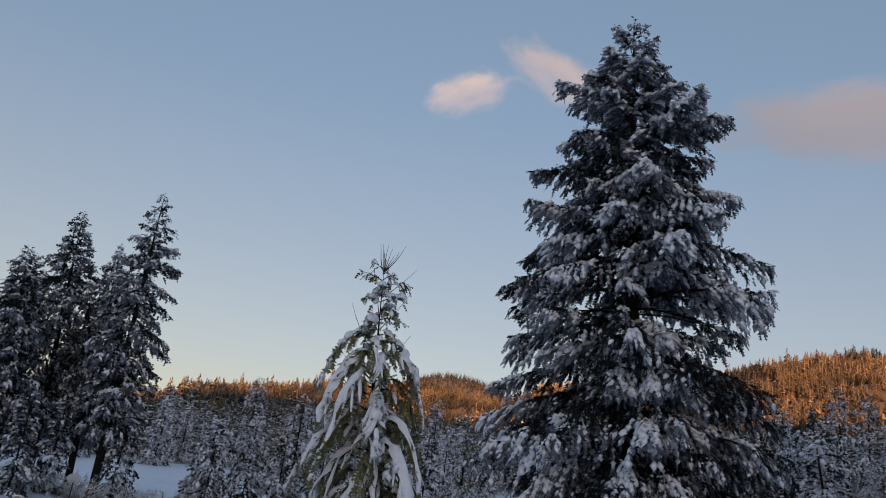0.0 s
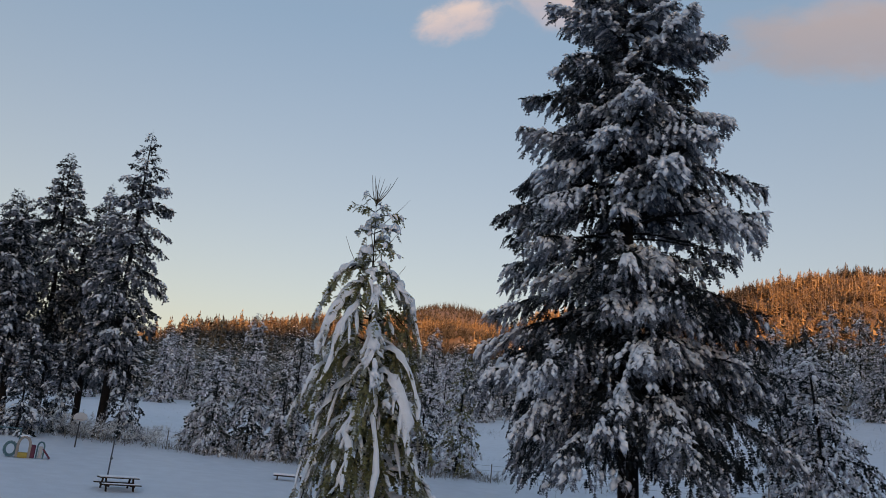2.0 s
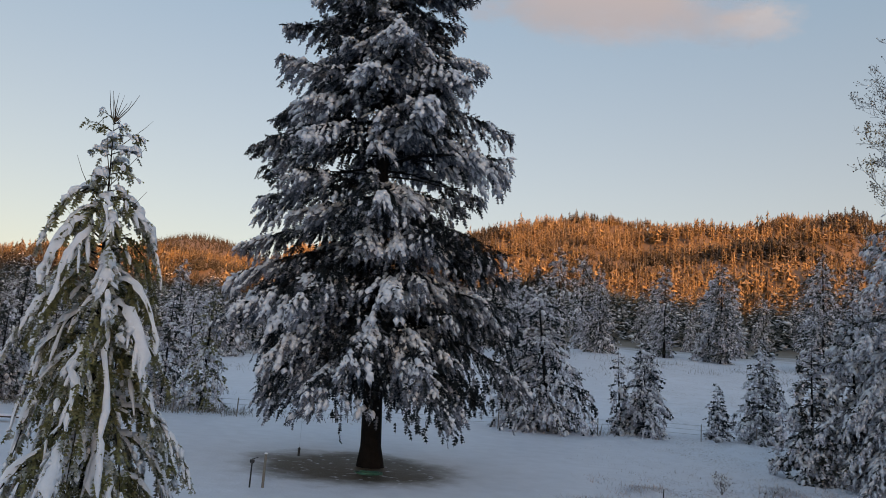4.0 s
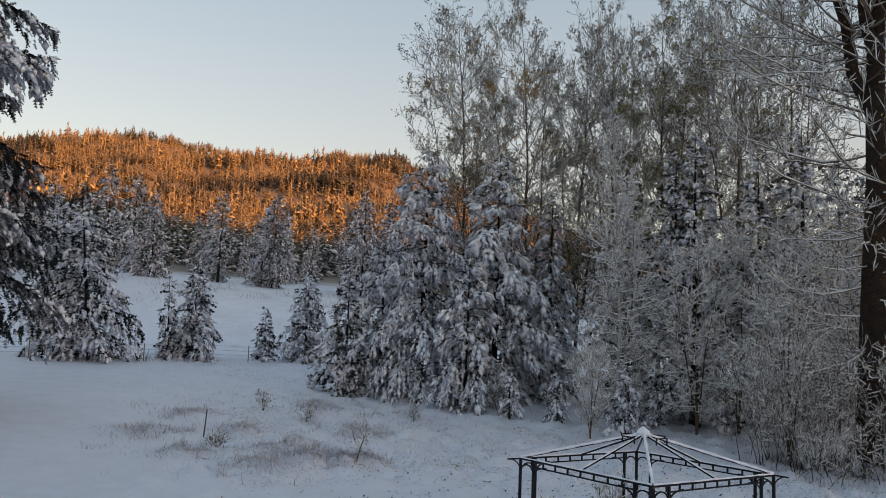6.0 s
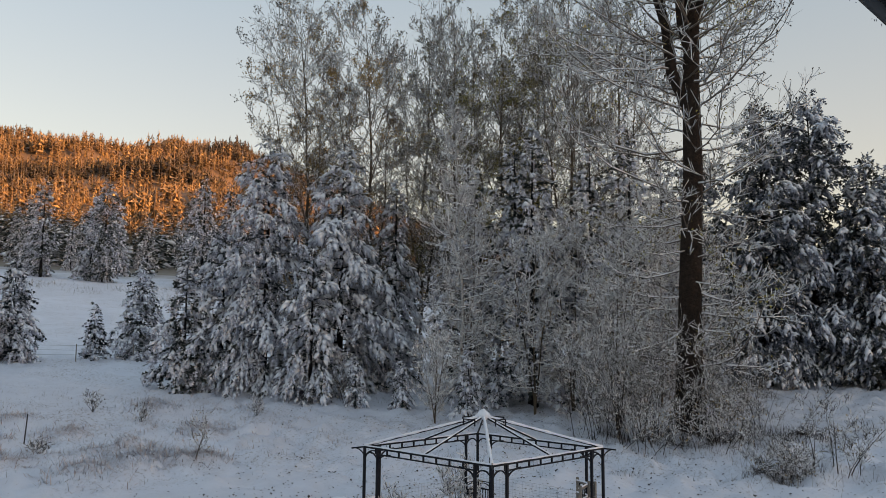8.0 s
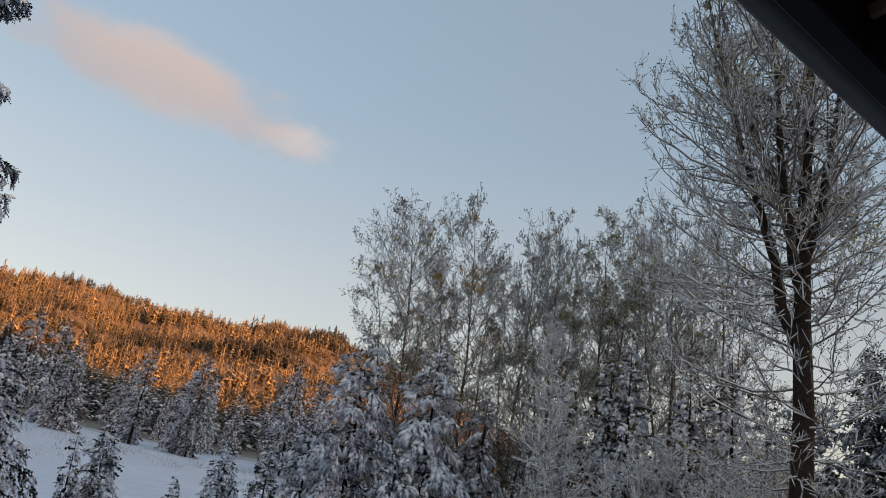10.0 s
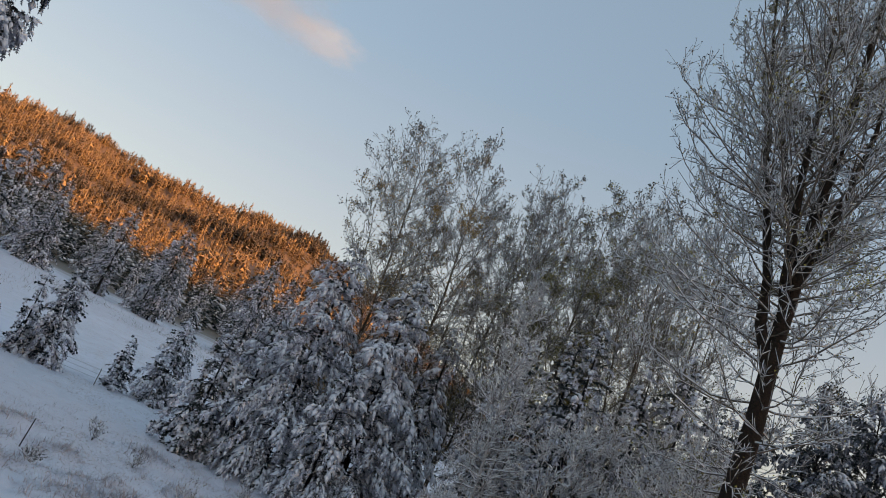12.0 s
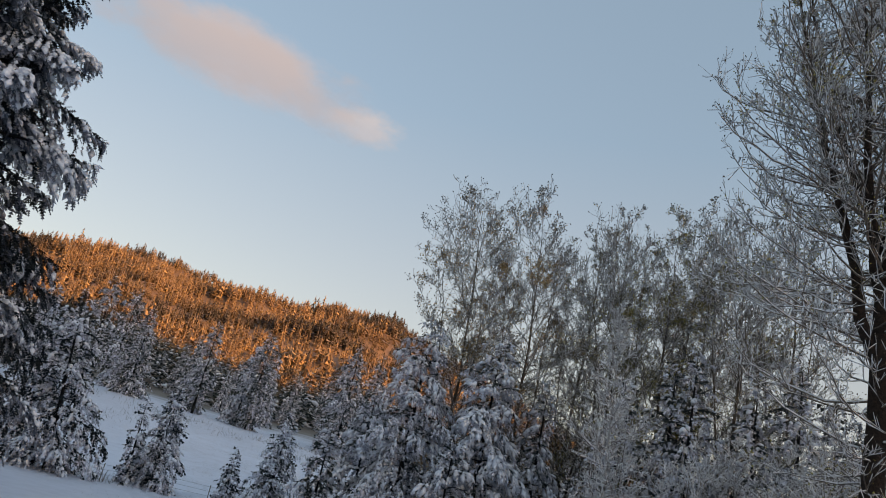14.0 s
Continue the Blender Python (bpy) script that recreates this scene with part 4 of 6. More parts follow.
# the red-brown thicket by the cottonwoods
for i, row in enumerate([(18.6, 23.4, 4.2, 2.2, 20, 11), (16.8, 24.2, 3.6, 2.0, 18, 11), (20.6, 22.2, 2.4, 1.5, 18, 9), (22.6, 23.6, 3.2, 1.8, 13, 9), (19.8, 16.7, 1.9, 0.8, 8, 6),
                         (18.0, 17.1, 1.2, 0.9, 18, 5), (10.4, 35.9, 1.9, 1.2, 10, 6), (19.4, 21.2, 1.3, 1.2, 10, 5), (17.4, 22.2, 1.4, 1.3, 10, 5)]):
    shrub(i, *row)
broadleaf("weed_stalk", 3.06, 24.9, 1.05, [(0.3, 0, 1.0), (0.22, 0.1, 0.75)], "tall leaning dead weed stalk dusted with snow", 200, [(0.2, 0.2), (0.7, 0.3), (1, 0.1)], limbs=7, trunk=0.024, bark=M_TWIG, low=0.3,
          angle=(45, 40, 30), curl=10, forks=(3, 2), twig=0.007, white=0.6, white_r=0.010, leaves=40, leaf=M_BROWNLEAF, leaf_size=0.05, bud=0.04, category="weed")
for i, (x, y, h, dx) in enumerate([(0.22, 35.84, 0.55, -0.1), (1.89, 32.87, 0.4, 0.1), (-1.25, 27.2, 0.22, 0.05), (6.3, 33.2, 0.45, 0.05)]):
    broadleaf("weed_stalk", x, y, h, [(dx, 0, 1.0), (dx + 0.14, 0.1, 0.8), (dx - 0.16, -0.05, 0.7)], "withered brown weed stalks standing in the snow", 210 + i, [(0.1, 0.15), (0.7, 0.25), (1, 0.1)], limbs=7, trunk=0.018, bark=M_REDTWIG,
              low=0.2, angle=(45, 40, 30), curl=10, forks=(3, 3), twig=0.008, thin_bark=M_REDTWIG, white=0.5, white_r=0.010, leaves=14, leaf=M_LITTER, leaf_size=0.06, bud=0.04, buds=0.1, category="weed", group="weeds")
# low garden shrubs near the gazebo
for i, row in enumerate([(6.6, 17.5, 0.45, 0.4, 6, 4), (7.15, 16.9, 0.4, 0.35, 5, 4), (8.5, 17.9, 1.0, 0.4, 7, 4), (5.6, 17.4, 0.35, 0.3, 6, 4)]):
    shrub(9 + i, *row)
# frosted shrubs at the foot of the row of firs
for i, (x, y, h) in enumerate([(-53.5, 26.0, 1.0), (-51.6, 26.6, 1.1), (-49.8, 27.4, 1.0), (-48.4, 28.4, 1.1), (-46.6, 29.6, 1.0), (-44.9, 30.6, 1.0), (-55.5, 25.4, 1.0)]):
    shrub(13 + i, x, y, h, 1.8, 9, 4)

# ---- mid-distance conifers on the bank: a few shapes, copied ----
q = np.random.default_rng(77)
shapes = []
FARLOOK = dict(rime_look=M_RIMEPINE, rime=0.40, needle=M_FARNEEDLE, lats=1.3, hang=(0.5, 0.4), tuft=0.78, gap=0.26, fine=False, base=0.06, uneven=0.32)
for i in range(9):
    h = (9.5, 12.0, 14.0, 11.0, 13.0, 7.0, 6.0, 15.0, 10.0)[i]
    shapes.append(conifer("conifer", 0, 140 + i, h, fitted(CONE if i not in (2, 7) else COLUMN, h * (0.22 if i not in (2, 7) else 0.15)), "snow-dusted conifer on the far side of the meadow", 140 + i, boughs=75,
                          snow=(0.6, 0.52, 0.25, 0.55, 0.45, 0.65, 0.65, 0.3, 0.6)[i], lobe=0.55, group="conifers across the meadow", **FARLOOK))
spots = [(x, y) for x, y in zip(q.uniform(-160, 135, 2400), q.uniform(20, 225, 2400))]
placed, n = [], 0
for x, y in spots:
    r, az = math.hypot(x, y), math.degrees(math.atan2(x, y))
    if not (118 + 6 * math.sin(az * 0.6) < r < 225) or not -68 < az < 58 or any((x - a2) ** 2 + (y - b2) ** 2 < 18 for a2, b2 in placed):
        continue
    placed.append((x, y))
    i = q.integers(0, 9) if r > 128 else (5, 6, 0, 1, 2)[q.integers(0, 5)]
    grown = q.uniform(0.8, 1.25)
    m = Matrix.Translation((x, y, gz(x, y) - 0.1)) @ pose(0, 0, 0, 0, 0, q.uniform(0, 360)) @ Matrix.Scale(grown, 4)
    if n < 9:
        shapes[n].matrix_world = m
    else:
        made = copy_thing(shapes[i], m)
        made.matrix_basis = m
    n += 1
    if n >= 170:
        break
for i, (x, y, h, shape, half, sn, lb) in enumerate([(0.5, 124.0, 14.8, COLUMN, 2.6, 0.10, "tall dark columnar conifer at the meadow's far edge"), (13.6, 119.0, 16.5, CONE, 4.2, 0.22, "broad dark conifer at the meadow's far edge"),
                                                    (17.5, 121.0, 16.0, CONE, 3.8, 0.16, "broad dark conifer at the meadow's far edge"), (-17.5, 126.0, 13.5, CONE, 3.2, 0.24, "snow-dusted conifer at the meadow's far edge")]):
    conifer("conifer", x, y, h, fitted(shape, half), lb, 160 + i, boughs=120, snow=sn, lobe=0.5, **{**FARLOOK, "gap": 0.22, "tuft": 0.7, "lats": 1.6})


# ---- woods on the hills: past counting, one mesh ----
def hill_woods():
    q = np.random.default_rng(9)
    kinds = []
    for k in range(16):
        # a slim core with ragged boughs standing out of it
        v, f = [], []
        count, slim = 16 if k < 8 else 26, q.uniform(0.75, 1.2)
        for t in range(3):
            a2 = 2 * math.pi * t / 3
            v.append((0.07 * slim * math.cos(a2), 0.07 * slim * math.sin(a2), 0.02))
        v.append((0, 0, 1.0))
        f += [(t, (t + 1) % 3, 3) for t in range(3)]
        for b in range(count):
            u = (b + 0.3) / count
            rad = (0.29 * (1 - u) ** 0.75 * q.uniform(0.6, 1.3) + 0.018) * slim
            a2, half, z = b * 2.4 + q.uniform(-0.4, 0.4), q.uniform(0.4, 0.7), 0.05 + 0.86 * u
            f.append((len(v), len(v) + 1, len(v) + 2))
            v += [(0.02 * math.cos(a2), 0.02 * math.sin(a2), z + 0.10), (rad * math.cos(a2 - half), rad * math.sin(a2 - half), z - 0.02), (rad * math.cos(a2 + half), rad * math.sin(a2 + half), z - 0.02)]
        kinds.append((np.array(v), np.array(f)))
    n = 33000
    az = np.radians(q.uniform(-70, 58, n))
    r = np.sqrt(q.uniform(330 ** 2, 830 ** 2, n))
    x, y = r * np.sin(az), r * np.cos(az)
    open_ground = swell(x, y, 95, 12) + q.normal(0, 0.25, n)
    keep = (open_ground < 0.9) & ~((az < radians(-24)) & (r < 520))
    x, y = x[keep], y[keep]
    z = ground_z(x, y)
    h = q.uniform(5.0, 10.5, len(x)) * np.clip(1 + 0.8 * swell(x, y, 45, 31), 0.7, 1.35) * np.where(q.uniform(0, 1, len(x)) < 0.05, 1.65, 1)
    turn = q.uniform(0, 2 * np.pi, len(x))
    kind = q.integers(0, 8, len(x)) + np.where(np.hypot(x, y) < 400, 8, 0)
    sets = []
    for k, (tv, tf) in enumerate(kinds):
        w = kind == k
        c, s = np.cos(turn[w])[:, None], np.sin(turn[w])[:, None]
        hx, hy = tv[:, 0] * c - tv[:, 1] * s, tv[:, 0] * s + tv[:, 1] * c
        v = np.stack([x[w][:, None] + hx * h[w][:, None], y[w][:, None] + hy * h[w][:, None], z[w][:, None] - 0.3 + tv[:, 2] * h[w][:, None]], -1)
        f = tf[None] + (np.arange(int(w.sum())) * len(tv))[:, None, None]
        sets.append((v.reshape(-1, 3), f.reshape(-1, 3)))
    ob = new("hill_woods", mesh_from("hill_woods", *join(*sets), M_HILLTREE))
    tagged(ob, "wooded hillside of frosted conifers glowing in low sun", "woods", kind="stuff")


def far_woods():
    """Woods on the hill beyond the first ridge, its shade put into their colour."""
    q = np.random.default_rng(29)
    n = 6000
    az, r = np.radians(q.uniform(-52, -20, n)), q.uniform(1080, 1600, n)
    x, y = r * np.sin(az), r * np.cos(az)
    i = np.repeat(np.arange(n), 7)
    u, a2 = np.tile((np.arange(7) + 0.5) / 7, n), q.uniform(0, 6.3, 7 * n)
    h = q.uniform(8, 14, n)
    out = np.stack([np.cos(a2), np.sin(a2), np.full(7 * n, -0.5)], -1)
    reach = h[i] * 0.24 * (1.1 - u)
    tv, tf = np.array([(0, 0, 0.6), (1, -0.6, -0.2), (1, 0.6, -0.2)]), np.array([(0, 1, 2)])
    v, f = scatter(tv, tf, np.stack([x[i], y[i], ground_z(x, y)[i] + h[i] * u], -1), out, reach, reach, reach)
    tagged(new("far_woods", mesh_from("far_woods", v, f, M_FARSHADE)), "conifer woods on the farther hill, coloured as in shade", "woods", kind="stuff")


def foot_woods():
    """The nearer woods at the foot of the hills: shaded dark conifers carrying snow."""
    q = np.random.default_rng(19)
    n = 1500
    az = np.where(q.uniform(0, 1, n) < 0.6, q.uniform(-70, -22, n), q.uniform(-22, 45, n))
    r = np.sqrt(q.uniform(200 ** 2, np.interp(az, [-30, -15], [560, 340]) ** 2))
    az = np.radians(az)
    x, y = r * np.sin(az), r * np.cos(az)
    z, h = ground_z(x, y) - 0.2, q.uniform(8.5, 17, n)

    def boughs(each, seed):
        i = np.repeat(np.arange(n), each)
        u = np.clip((np.tile(np.arange(each) + 0.5, n) + q.uniform(-0.8, 0.8, n * each)) / each, 0.01, 1) ** 1.1 * 0.97
        a2 = np.tile(np.arange(each) * 2.4, n) + np.repeat(q.uniform(0, 6.3, n), each) + q.normal(0, 0.3, n * each)
        reach = h[i] * 0.23 * (1.04 - u) * q.uniform(0.6, 1.15, n * each)
        out = np.stack([np.cos(a2), np.sin(a2), -0.35 + 0 * a2], -1)
        return np.stack([x[i], y[i], z[i] + h[i] * (0.06 + 0.92 * u)], -1), out, reach

    at, out, reach = boughs(28, 1)
    lv = scatter(*SPRAY_FAR, at + out * (reach * 0.05)[:, None], out, reach * 1.15 + 0.3, reach * 1.5 + 0.3, reach * 0.9 + 0.3)
    at, out, reach = boughs(9, 2)
    reach = reach * q.uniform(0.5, 1.9, len(reach))
    sn = scatter(*BLOB_FAR, at + out * (reach * 0.35)[:, None] + np.array([0, 0, 0.18]), out, reach * 0.75 + 0.15, reach * 0.42 + 0.12, reach * 0.3 + 0.1)
    g = empty("foot_woods", Matrix(), "dark green snow-dusted conifers at the foot of the hills", "woods", kind="stuff")
    tagged(child("foliage", mesh_from("foliage", *lv, M_FARNEEDLE), g), kind="stuff")
    tagged(child("snow", mesh_from("snow", *sn, M_SNOW), g), kind="stuff")


hill_woods()
far_woods()
foot_woods()


# ---- clouds: far backdrop wisps ----
def cloud(az0, el0, az1, el1, thick, colour, shade, dens, seed, label):
    """A wisp from one bearing to the other, at 3 km."""
    def way(a2, e2):
        a2, e2 = radians(a2), radians(e2)
        return Vector((math.sin(a2) * math.cos(e2), math.cos(a2) * math.cos(e2), math.sin(e2))) * 3000
    p, r = way(az0, el0), way(az1, el1)
    c = (p + r) / 2
    x = (r - p).normalized()
    nrm = (-c).normalized()
    y = nrm.cross(x).normalized()
    half = (r - p).length / 2
    wide = 3000 * math.tan(radians(thick))
    bm = bmesh.new()
    bmesh.ops.create_grid(bm, x_segments=12, y_segments=6, size=1)
    for v in bm.verts:
        v.co.z = -0.04 * (v.co.x ** 2 + v.co.y ** 2)
    me = bpy.data.meshes.new("cloud")
    bm.to_mesh(me)
    bm.free()
    ob = new("cloud", me)
    ob.matrix_world = Matrix.Translation(c) @ Matrix((x, y, x.cross(y))).transposed().to_4x4() @ Matrix.Diagonal((half, wide, wide, 1))
    m = bpy.data.materials.new("cloud")
    m.use_nodes = True
    n, l = m.node_tree.nodes, m.node_tree.links
    n.remove(n["Principled BSDF"])
    co = n.new("ShaderNodeTexCoord").outputs["Object"]
    mp = n.new("ShaderNodeMapping")
    mp.inputs["Location"].default_value = (seed * 3.7, seed * 1.3, 0)
    mp.inputs["Scale"].default_value = (half / wide * 0.6, 1, 1)
    l.new(co, mp.inputs[0])
    t = n.new("ShaderNodeTexNoise")
    t.inputs["Scale"].default_value, t.inputs["Detail"].default_value, t.inputs["Roughness"].default_value = 1.7, 8, 0.62
    l.new(mp.outputs[0], t.inputs["Vector"])
    ln = n.new("ShaderNodeVectorMath")
    ln.operation = "LENGTH"
    l.new(co, ln.inputs[0])
    edge = n.new("ShaderNodeMapRange")
    edge.inputs[1].default_value, edge.inputs[2].default_value, edge.inputs[3].default_value, edge.inputs[4].default_value = 0.3, 1.0, 0.40, -0.45
    l.new(ln.outputs["Value"], edge.inputs[0])
    add = n.new("ShaderNodeMath")
    l.new(t.outputs["Fac"], add.inputs[0]), l.new(edge.outputs[0], add.inputs[1])
    al = n.new("ShaderNodeMapRange")
    al.interpolation_type = "SMOOTHSTEP"
    al.inputs[1].default_value, al.inputs[2].default_value, al.inputs[4].default_value = 0.35, 0.95, dens
    l.new(add.outputs[0], al.inputs[0])
    # the lit top and shaded underside are painted in as glowing colours
    sep = n.new("ShaderNodeSeparateXYZ")
    l.new(co, sep.inputs[0])
    sh = n.new("ShaderNodeMapRange")
    sh.interpolation_type = "SMOOTHSTEP"
    sh.inputs[1].default_value, sh.inputs[2].default_value = -0.30, 0.40
    l.new(sep.outputs[1], sh.inputs[0])
    mx = n.new("ShaderNodeMix")
    mx.data_type = "RGBA"
    l.new(sh.outputs[0], mx.inputs[0])
    mx.inputs[6].default_value, mx.inputs[7].default_value = (*shade, 1), (*colour, 1)
    em = n.new("ShaderNodeEmission")
    l.new(mx.outputs[2], em.inputs[0])
    tr = n.new("ShaderNodeBsdfTransparent")
    ms = n.new("ShaderNodeMixShader")
    l.new(al.outputs[0], ms.inputs[0]), l.new(tr.outputs[0], ms.inputs[1]), l.new(em.outputs[0], ms.inputs[2])
    l.new(ms.outputs[0], n["Material Output"].inputs[0])
    me.materials.append(m)
    ob.visible_shadow = False
    tagged(ob, label, "cloud", kind="structure")


cloud(-26.0, 28.2, 8.5, 25.4, 3.9, (0.146, 0.160, 0.186), (0.128, 0.150, 0.184), 0.74, 1, "long soft wisp of pinkish grey cloud")
cloud(-2.5, 26.3, 7.4, 25.9, 2.0, (0.205, 0.21, 0.22), (0.175, 0.19, 0.215), 0.5, 7, "bright ragged tip of a long cloud")
cloud(-43.0, 28.2, -33.0, 31.4, 2.4, (0.31, 0.29, 0.28), (0.22, 0.23, 0.265), 0.75, 2, "small ragged pinkish cloud")
cloud(-37.5, 34.4, -25.0, 28.2, 2.6, (0.27, 0.245, 0.24), (0.21, 0.22, 0.255), 0.65, 3, "small ragged pinkish cloud")
cloud(-19.0, 29.0, 3.0, 26.4, 4.2, (0.212, 0.200, 0.203), (0.178, 0.190, 0.222), 0.45, 5, "broad soft bank of pinkish cloud")


# ---- garden pavilion frame ----
def pavilion(cx, cy, turn, side, eave, rise):
    z0 = gz(cx, cy)
    g = empty("gazebo", pose(cx, cy, z0, 0, 0, math.degrees(turn)), "dark metal gazebo frame without its canopy, edged with snow", "gazebo")
    h, e2 = side / 2, eave - z0
    corners = [(h, h), (-h, h), (-h, -h), (h, -h)]
    inset = 0.42
    for i, (x, y) in enumerate(corners):
        sx, sy = math.copysign(1, x), math.copysign(1, y)
        feet = [(x, y), (x - sx * inset, y), (x, y - sy * inset)]
        for px, py in feet:
            bm = bmesh.new()
            box(bm, (0.054, 0.054, e2 + 0.25), (px, py, (e2 - 0.25) / 2), bevel=0.006)
            part("post", bm, M_METAL, g)
        for px, py in feet[1:]:
            # low panel with upright bars between the corner post and its neighbour
            bm = bmesh.new()
            for z in (0.12, 0.62, 0.80):
                bar(bm, (x, y, z), (px, py, z), 0.03, 0.03)
            for t in (0.09, 0.91):
                bar(bm, (x + (px - x) * t, y + (py - y) * t, 0.10), (x + (px - x) * t, y + (py - y) * t, 0.82), 0.024, 0.024)
            for k in range(6):
                a2, b2 = math.pi * k / 6, math.pi * (k + 1) / 6
                pts = [(x + (px - x) * (0.5 - 0.5 * math.cos(t)), y + (py - y) * (0.5 - 0.5 * math.cos(t)), 0.62 + 0.14 * math.sin(t)) for t in (a2, b2)]
                bar(bm, *pts, 0.018, 0.018)
            panel = part("panel", bm, M_METAL, g)
            for k in range(1, 5):
                t = k / 5
                bm = bmesh.new()
                bar(bm, (x + (px - x) * t, y + (py - y) * t, 0.12), (x + (px - x) * t, y + (py - y) * t, 0.62), 0.018, 0.018)
                part("bar", bm, M_METAL, panel)
            bm = bmesh.new()
            bar(bm, (x, y, 0.83), (px, py, 0.83), 0.05, 0.04)
            part("snow", bm, M_SNOW, g)
            # arch under the eave beam
            bm = bmesh.new()
            for k in range(8):
                pts = [(x + (px - x) * (0.5 - 0.5 * math.cos(t)), y + (py - y) * (0.5 - 0.5 * math.cos(t)), e2 - 0.30 + 0.20 * math.sin(t)) for t in (math.pi * k / 8, math.pi * (k + 1) / 8)]
                bar(bm, *pts, 0.025, 0.025)
            part("arch", bm, M_METAL, g)
            # long curved bracket towards the middle of the side
            bm = bmesh.new()
            dx, dy = (-sx, 0) if abs(px - x) > 0.01 else (0, -sy)
            for k in range(6):
                pts = [(px + dx * 0.40 * (1 - math.cos(t)), py + dy * 0.40 * (1 - math.cos(t)), e2 - 0.32 + 0.22 * math.sin(t)) for t in (math.pi / 2 * k / 6, math.pi / 2 * (k + 1) / 6)]
                bar(bm, *pts, 0.025, 0.025)
            part("bracket", bm, M_METAL, g)
        # corner scroll outside
        bm = bmesh.new()
        for k in range(6):
            pts = [(x + sx * 0.17 * (1 - math.cos(t)), y + sy * 0.17 * (1 - math.cos(t)), e2 - 0.26 + 0.24 * math.sin(t)) for t in (math.pi / 2 * k / 6, math.pi / 2 * (k + 1) / 6)]
            bar(bm, *pts, 0.022, 0.022)
        bar(bm, (x, y, e2), (x + sx * 0.2, y + sy * 0.2, e2 - 0.03), 0.03, 0.03)
        part("bracket", bm, M_METAL, g)
        # eave beams: two rails with short ties
        x2, y2 = corners[(i + 1) % 4]
        bm = bmesh.new()
        bar(bm, (x, y, e2), (x2, y2, e2), 0.045, 0.035)
        bar(bm, (x + (x2 - x) * 0.12, y + (y2 - y) * 0.12, e2 - 0.12), (x + (x2 - x) * 0.88, y + (y2 - y) * 0.88, e2 - 0.12), 0.03, 0.025)
        beam = part("eave_beam", bm, M_METAL, g)
        for k in range(1, 10):
            t = k / 10
            bm = bmesh.new()
            bar(bm, (x + (x2 - x) * t, y + (y2 - y) * t, e2 - 0.12), (x + (x2 - x) * t, y + (y2 - y) * t, e2), 0.03, 0.03)
            part("tie", bm, M_METAL, beam)
        t = np.linspace(0, 1, 40)
        p = np.stack([x + (x2 - x) * t, y + (y2 - y) * t, e2 + 0.026 + 0.004 * np.sin(t * 31 + i)], -1)
        child("snow", mesh_from("snow", *tubes(p[None], (0.019 + 0.006 * np.sin(t * 47 + 2 * i) * np.sin(t * 13))[None], 6), M_SNOW, True), g)
        # hip rafter and the shorter rafters to the middle of each side
        for (ax, ay), nm in (((x, y), "hip_rafter"), ((x * 0.5 + x2 * 0.5, y * 0.5 + y2 * 0.5), "rafter")):
            s0 = 0.0
            bm = bmesh.new()
            p0, p1 = Vector((ax, ay, e2 + 0.01)).lerp(Vector((0, 0, e2 + rise)), s0), Vector((0, 0, e2 + rise)).lerp(Vector((ax, ay, e2)), 0.05)
            bar(bm, p0, p1, 0.035, 0.03)
            part(nm, bm, M_METAL, g)
            bm = bmesh.new()
            bm.free()
            t = np.linspace(0, 1, 30)
            wide = (0.030 if nm == "hip_rafter" else 0.017) * (1 + 0.3 * np.sin(t * 40 + i) * np.sin(t * 17))
            p = np.array(p0)[None] * (1 - t)[:, None] + np.array(p1)[None] * t[:, None] + np.array([0, 0, 0.022])
            child("snow", mesh_from("snow", *tubes(p[None], wide[None], 6), M_SNOW, True), g)
        # raised vent loop near the top
        mx2, my2 = (x * 0.5 + x2 * 0.5) * 0.26, (y * 0.5 + y2 * 0.5) * 0.26
        tx, ty = (x2 - x) / side * 0.16, (y2 - y) / side * 0.16
        zz = e2 + rise * 0.74
        bm = bmesh.new()
        bar(bm, (mx2 - tx, my2 - ty, zz), (mx2 - tx, my2 - ty, zz + 0.13), 0.022, 0.022)
        bar(bm, (mx2 + tx, my2 + ty, zz), (mx2 + tx, my2 + ty, zz + 0.13), 0.022, 0.022)
        bar(bm, (mx2 - tx, my2 - ty, zz + 0.13), (mx2 + tx, my2 + ty, zz + 0.13), 0.03, 0.022)
        part("vent_bar", bm, M_METAL, g)
    bm = bmesh.new()
    bmesh.ops.create_uvsphere(bm, u_segments=12, v_segments=8, radius=0.16)
    for v in bm.verts:
        v.co.z = (v.co.z * (0.9 - 0.5 * math.hypot(v.co.x, v.co.y) / 0.16) + 0.02 * math.sin(v.co.x * 31) if v.co.z > 0 else v.co.z * 0.6) + e2 + rise + 0.02
        v.co.x *= 0.8 + 0.15 * math.sin(v.co.y * 40)
    part("snow_cap", bm, M_SNOW, g, "rounded cap of snow on the peak", True)
    # wire netting on the two far sides
    bm = bmesh.new()
    for (x, y), (x2, y2) in ((corners[0], corners[1]), (corners[1], corners[2]), (corners[2], corners[3]), (corners[3], corners[0])):
        for k in range(15):
            z = 0.05 + 0.063 * k
            bar(bm, (x * 0.995, y * 0.995, z), (x2 * 0.995, y2 * 0.995, z + 0.03 * math.sin(k)), 0.005, 0.005)
        for k in range(1, 36):
            t = k / 36
            bar(bm, (x + (x2 - x) * t, y + (y2 - y) * t, 0), (x + (x2 - x) * t, y + (y2 - y) * t, 0.93), 0.003, 0.003)
    part("wire_netting", bm, M_WIRE, g)


